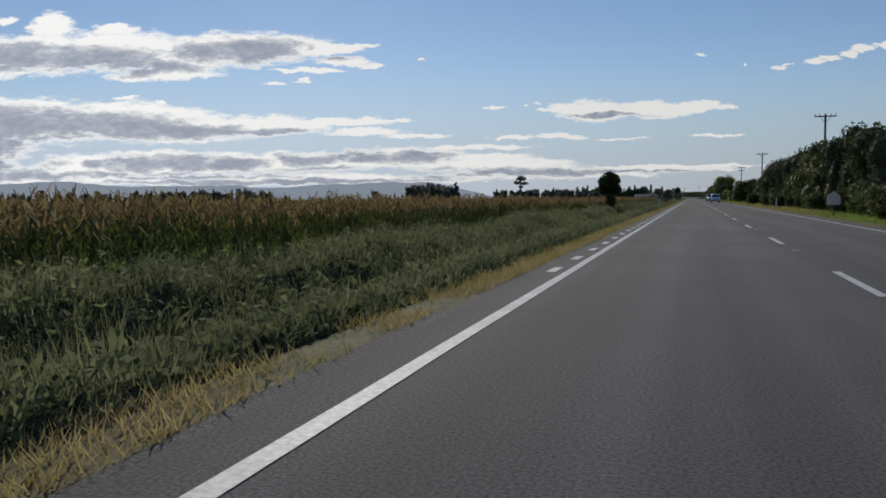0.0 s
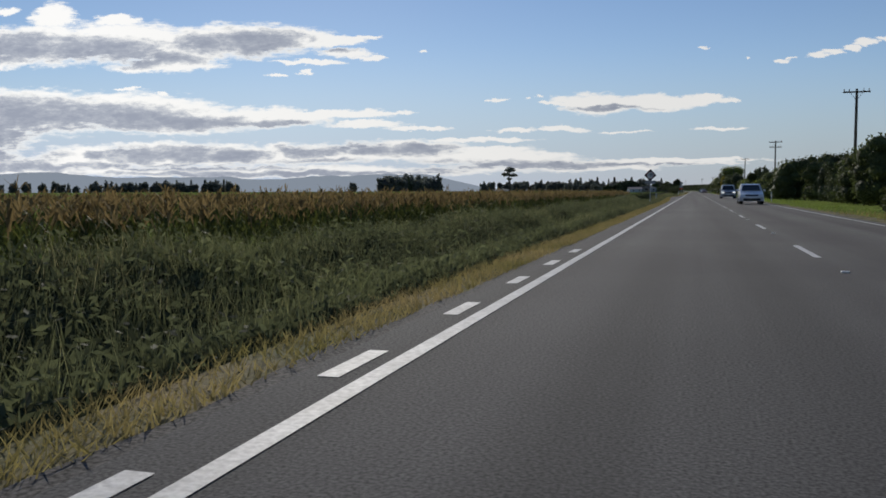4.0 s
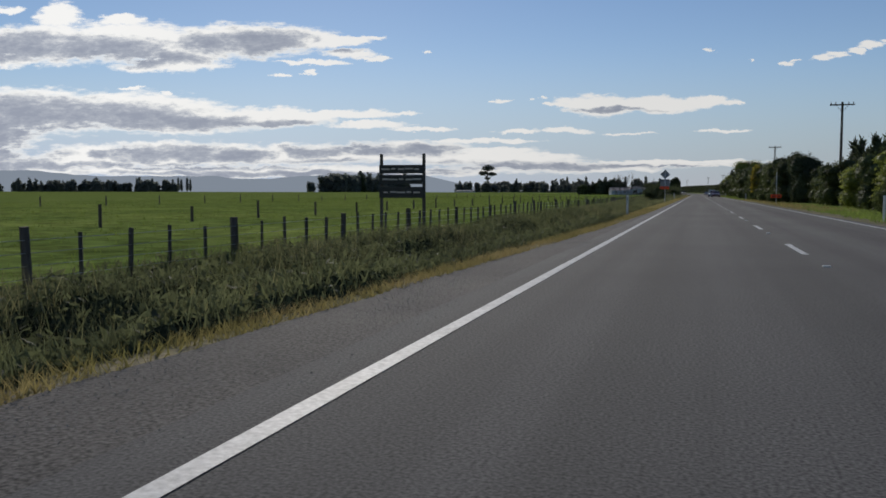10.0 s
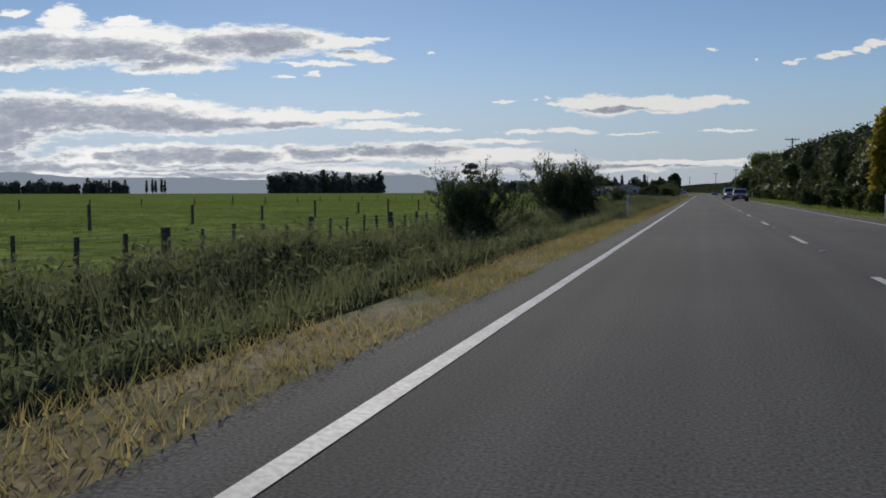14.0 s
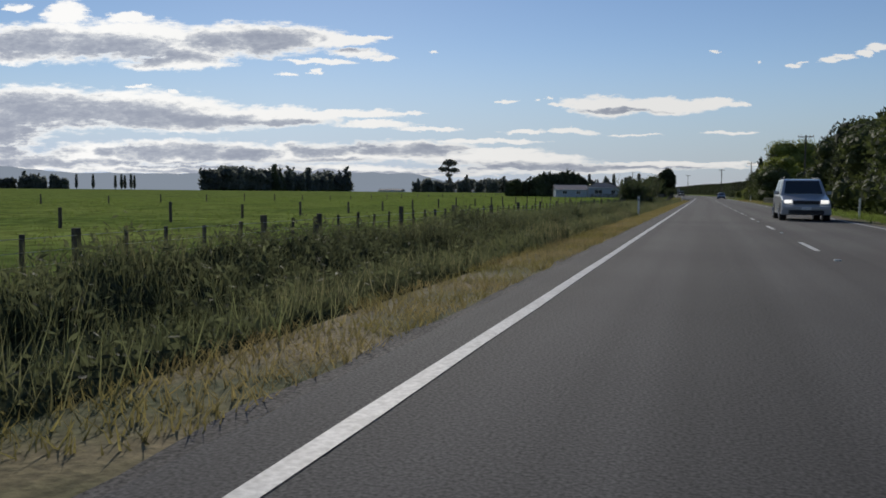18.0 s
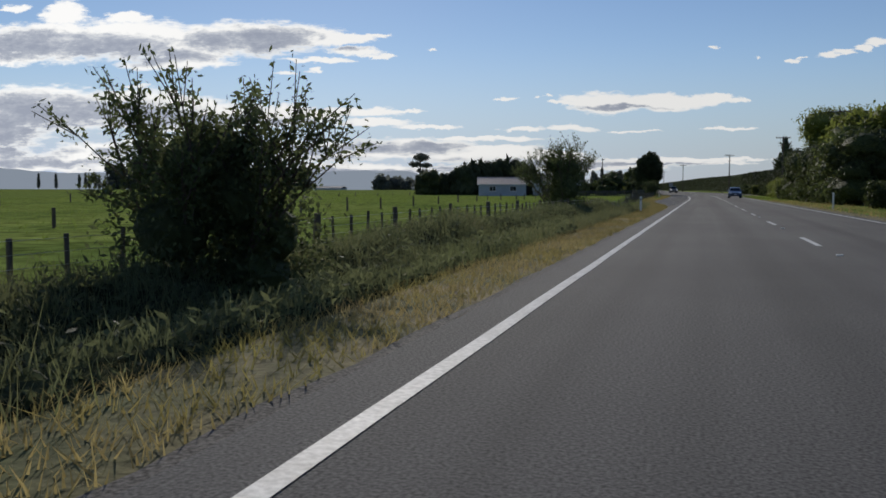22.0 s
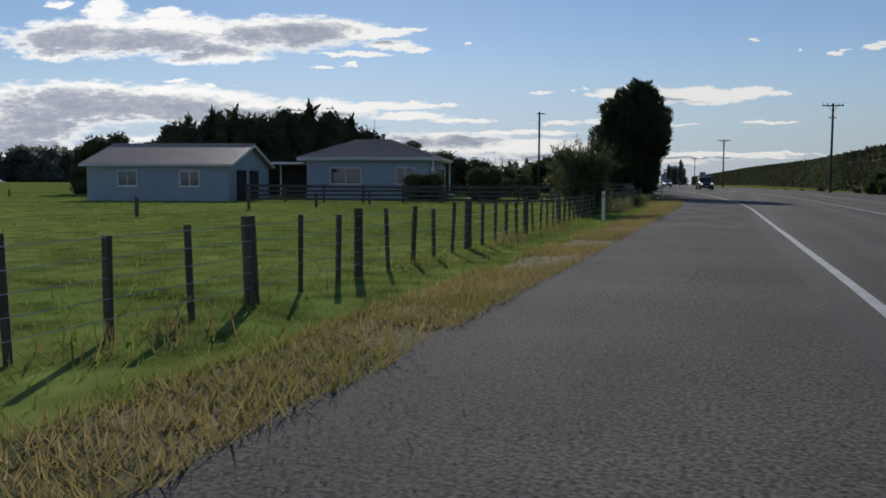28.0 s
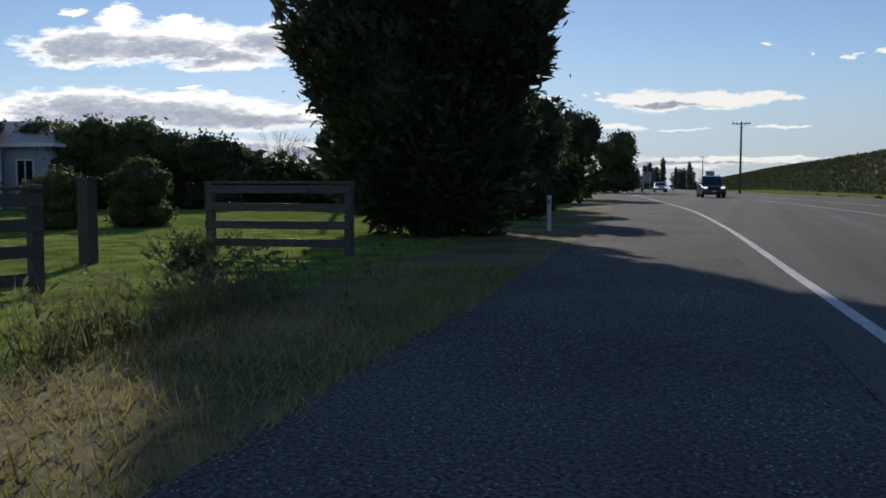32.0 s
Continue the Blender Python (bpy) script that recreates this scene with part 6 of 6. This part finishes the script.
def make_car(name, label, body, L=4.4, W=1.76, belt=0.95, roof=1.48, nose=1.15, tail=0.35, lit=False, rails=False, cargo=False):
    """A car that faces -y, its middle over the origin. nose: length of the bonnet; tail: rear overhang of the roof."""
    ob = thing(name, label, "car", "vehicles on the road")
    h, r = W / 2, 0.33
    f, b = -L / 2, L / 2
    low = [(f + 0.05, 0.24), (f, 0.42), (f + 0.03, 0.62), (f + 0.20, belt - 0.20), (f + nose, belt), (b - 0.12, belt + 0.02), (b, belt - 0.15), (b - 0.02, 0.45), (b - 0.1, 0.26)]
    part("body", loft(low, h, 0.06, 0.05), body, ob)
    # cabin: pillars and roof as a shell, panes proud of it
    wf, rf, rb, wb = f + nose, f + nose + 0.75, b - tail - 0.25, b - 0.12
    cab = [(wf, belt - 0.03), (rf, roof - 0.05), (rf + 0.35, roof), (rb, roof - 0.02), (wb, belt - 0.03)]
    part("cabin", loft(cab, h - 0.05, 0.05, 0.17), body, ob)

    def at(k0, y, z, out=0.012):
        return (k0 * (h - 0.05 - 0.17 * (z - belt + 0.03) / (roof - belt + 0.03) + out), y, z)

    za, zb = belt + 0.05, roof - 0.10
    fy = lambda z: wf + (rf - wf) * (z - belt + 0.03) / (roof - belt - 0.02)
    by = lambda z: wb + (rb - wb) * (z - belt + 0.03) / (roof - belt + 0.01)
    k = 0.86
    part("windscreen", panel([(-k * (h - 0.09), fy(za) - 0.015, za), (k * (h - 0.09), fy(za) - 0.015, za), (k * (h - 0.2), fy(zb) - 0.015, zb), (-k * (h - 0.2), fy(zb) - 0.015, zb)]), CAR_GLASS, ob)
    part("rear_window", panel([(k * (h - 0.09), by(za) + 0.015, za), (-k * (h - 0.09), by(za) + 0.015, za), (-k * (h - 0.2), by(zb) + 0.015, zb), (k * (h - 0.2), by(zb) + 0.015, zb)]), CAR_GLASS, ob)
    mid = (rf + rb) / 2
    for s in (-1, 1):
        for a0, a1, b1, b0 in ((fy(za) + 0.16, fy(zb) + 0.12, mid - 0.04, mid - 0.04), (mid + 0.04, mid + 0.04, by(zb) - 0.14, by(za) - 0.2)):
            q = [at(s, a0, za), at(s, a1, zb), at(s, b1, zb), at(s, b0, za)]
            part("side_window", panel(q if s > 0 else q[::-1], 0.008), CAR_GLASS, ob)
        part("headlight", box((0.30, 0.10, 0.13), (s * (h - 0.26), f + 0.09, belt - 0.27), s * 12, 0.03), LIT if lit else LAMP, ob)
        part("tail_light", box((0.20, 0.08, 0.28), (s * (h - 0.16), b - 0.05, belt - 0.12), 0, 0.02), RED, ob)
        part("mirror", box((0.20, 0.10, 0.14), (s * (h + 0.07), wf + 0.35, belt + 0.08), 0, 0.03), body, ob)
        part("door_handle", box((0.02, 0.18, 0.03), (s * (h - 0.005), mid + 0.1, belt - 0.12), 0, 0.006), TRIM, ob)
        for y in (f + 0.82, b - 0.80):
            wheel(ob, s * (h - 0.09), y, r, 0.20)
            bm = bmesh.new()
            add_rod(bm, (s * (h - 0.25), y, r + 0.02), (s * (h + 0.004), y, r + 0.02), r + 0.055, None, 24)
            part("wheel_arch", bm, TRIM, ob)
    part("grille", box((W * 0.52, 0.05, 0.14), (0, f + 0.05, belt - 0.30), 0, 0.02), TRIM, ob)
    part("lower_intake", box((W * 0.7, 0.05, 0.16), (0, f + 0.02, 0.36), 0, 0.02), TRIM, ob)
    part("bumper", box((W * 0.96, 0.12, 0.18), (0, f + 0.03, 0.52), 0, 0.05), body, ob)
    part("bumper", box((W * 0.96, 0.12, 0.20), (0, b - 0.04, 0.50), 0, 0.05), body, ob)
    part("number_plate", box((0.36, 0.01, 0.12), (0, f - 0.035, 0.50)), WHITE, ob)
    part("number_plate", box((0.36, 0.01, 0.12), (0, b + 0.025, 0.62)), WHITE, ob)
    if rails:
        for s in (-1, 1):
            part("roof_rail", rod((s * (h - 0.28), rf + 0.2, roof + 0.05), (s * (h - 0.28), rb - 0.05, roof + 0.05), 0.02), TRIM, ob)
    return ob


def pickup(name, label, body):
    """A flat-deck pickup that faces +y, seen from behind."""
    ob = thing(name, label, "pickup truck", "vehicles on the road")
    h = 0.86
    part("cab", loft([(0.05, 0.45), (0.05, 1.12), (0.20, 1.62), (0.55, 1.70), (1.05, 1.66), (1.55, 1.12), (2.35, 1.0), (2.5, 0.75), (2.5, 0.45)], h, 0.05, 0.12), body, ob)
    part("rear_window", panel([(0.62, 0.085, 1.18), (-0.62, 0.085, 1.18), (-0.55, 0.17, 1.55), (0.55, 0.17, 1.55)], 0.01), CAR_GLASS, ob)
    part("deck", box((1.78, 2.3, 0.12), (0, -1.2, 0.78), 0, 0.02), TRIM, ob)
    part("tailgate", box((1.76, 0.05, 0.38), (0, -2.34, 1.02), 0, 0.015), body, ob)
    for s in (-1, 1):
        part("drop_side", box((0.05, 2.28, 0.38), (s * 0.87, -1.2, 1.02), 0, 0.015), body, ob)
        part("tail_light", box((0.24, 0.05, 0.12), (s * 0.68, -2.36, 0.70), 0, 0.01), RED, ob)
        part("mirror", box((0.18, 0.08, 0.22), (s * 1.0, 1.35, 1.22), 0, 0.02), TRIM, ob)
        for y in (-1.45, 1.65):
            wheel(ob, s * 0.72, y, 0.35, 0.22)
        part("mud_flap", box((0.26, 0.015, 0.34), (s * 0.72, -1.92, 0.42)), TRIM, ob)
    bm = bmesh.new()
    for z in (1.35, 1.78):
        add_rod(bm, (-0.82, -0.06, z), (0.82, -0.06, z), 0.025, None, 8)
    for x in (-0.82, -0.3, 0.3, 0.82):
        add_rod(bm, (x, -0.06, 0.84), (x, -0.06, 1.78), 0.022, None, 8)
    part("headboard_rack", bm, WIRE, ob, "tubular steel headboard rack")
    part("chassis", box((0.9, 4.2, 0.2), (0, 0, 0.55), 0, 0.02), TRIM, ob)
    part("rear_bar", box((1.5, 0.08, 0.12), (0, -2.36, 0.55), 0, 0.015), GREY_POST, ob)
    part("number_plate", box((0.36, 0.01, 0.12), (0, -2.41, 0.56)), WHITE, ob)
    return ob


sp = thing("strainer_post", "stout fence strainer post with a diagonal brace", "fence post", at=(-7.95, 599.6, -0.15))
part("post", rod((0, 0, -0.3), (0, 0, 1.25), 0.115, 0.105, 12), POST, sp)
part("brace", rod((-0.05, 0.05, 0.75), (-0.9, -2.2, 0.05), 0.06, 0.055, 9), POST, sp)

ute = pickup("pickup_truck", "grey flat-deck pickup truck with a rear rack", GREY_CAR)
ute.matrix_basis = pose(-24.0, 827, rise(827), 0, 0, 10.5)
c = make_car("hatchback", "white hatchback in the oncoming lane", WHITE_CAR, 3.9, 1.70, 0.95, 1.52, 0.95, 0.15)
c.matrix_basis = pose(2.25, 163.0, 0.0)
c = make_car("sport_utility_car", "silver sport utility car with lit headlamps", SILVER_CAR, 4.6, 1.86, 1.05, 1.74, 1.2, 0.1, True, True)
c.matrix_basis = pose(2.4, 211.0, 0.0)
c = make_car("sport_utility_car", "pale silver sport utility car with roof rails", SILVER_CAR, 4.6, 1.88, 1.05, 1.72, 1.2, 0.1, True, True)
c.matrix_basis = pose(1.9, 471.2, 0.0)
c = make_car("sedan", "dull red sedan in the oncoming lane", RED_CAR, 4.5, 1.76, 0.94, 1.46, 1.15, 0.5)
c.matrix_basis = pose(2.3, 447.0, 0.0)
c = make_car("hatchback", "blue hatchback in the oncoming lane", BLUE_CAR, 4.2, 1.74, 0.95, 1.50, 1.1, 0.2)
c.matrix_basis = pose(2.2, 648.0, 0.0)
c = make_car("sport_utility_car", "dark sport utility car with roof rails past the bend", DARK_CAR, 4.7, 1.9, 1.08, 1.80, 1.2, 0.1, True, True)
c.matrix_basis = pose(-9.9, 763.5, rise(763), 0, 0, 9.5)
c = make_car("sedan", "silver sedan far off past the bend", SILVER_CAR, 4.5, 1.75, 0.92, 1.44, 1.2, 0.6, True)
c.matrix_basis = pose(-19.3, 815, rise(815), 0, 0, 10.5)
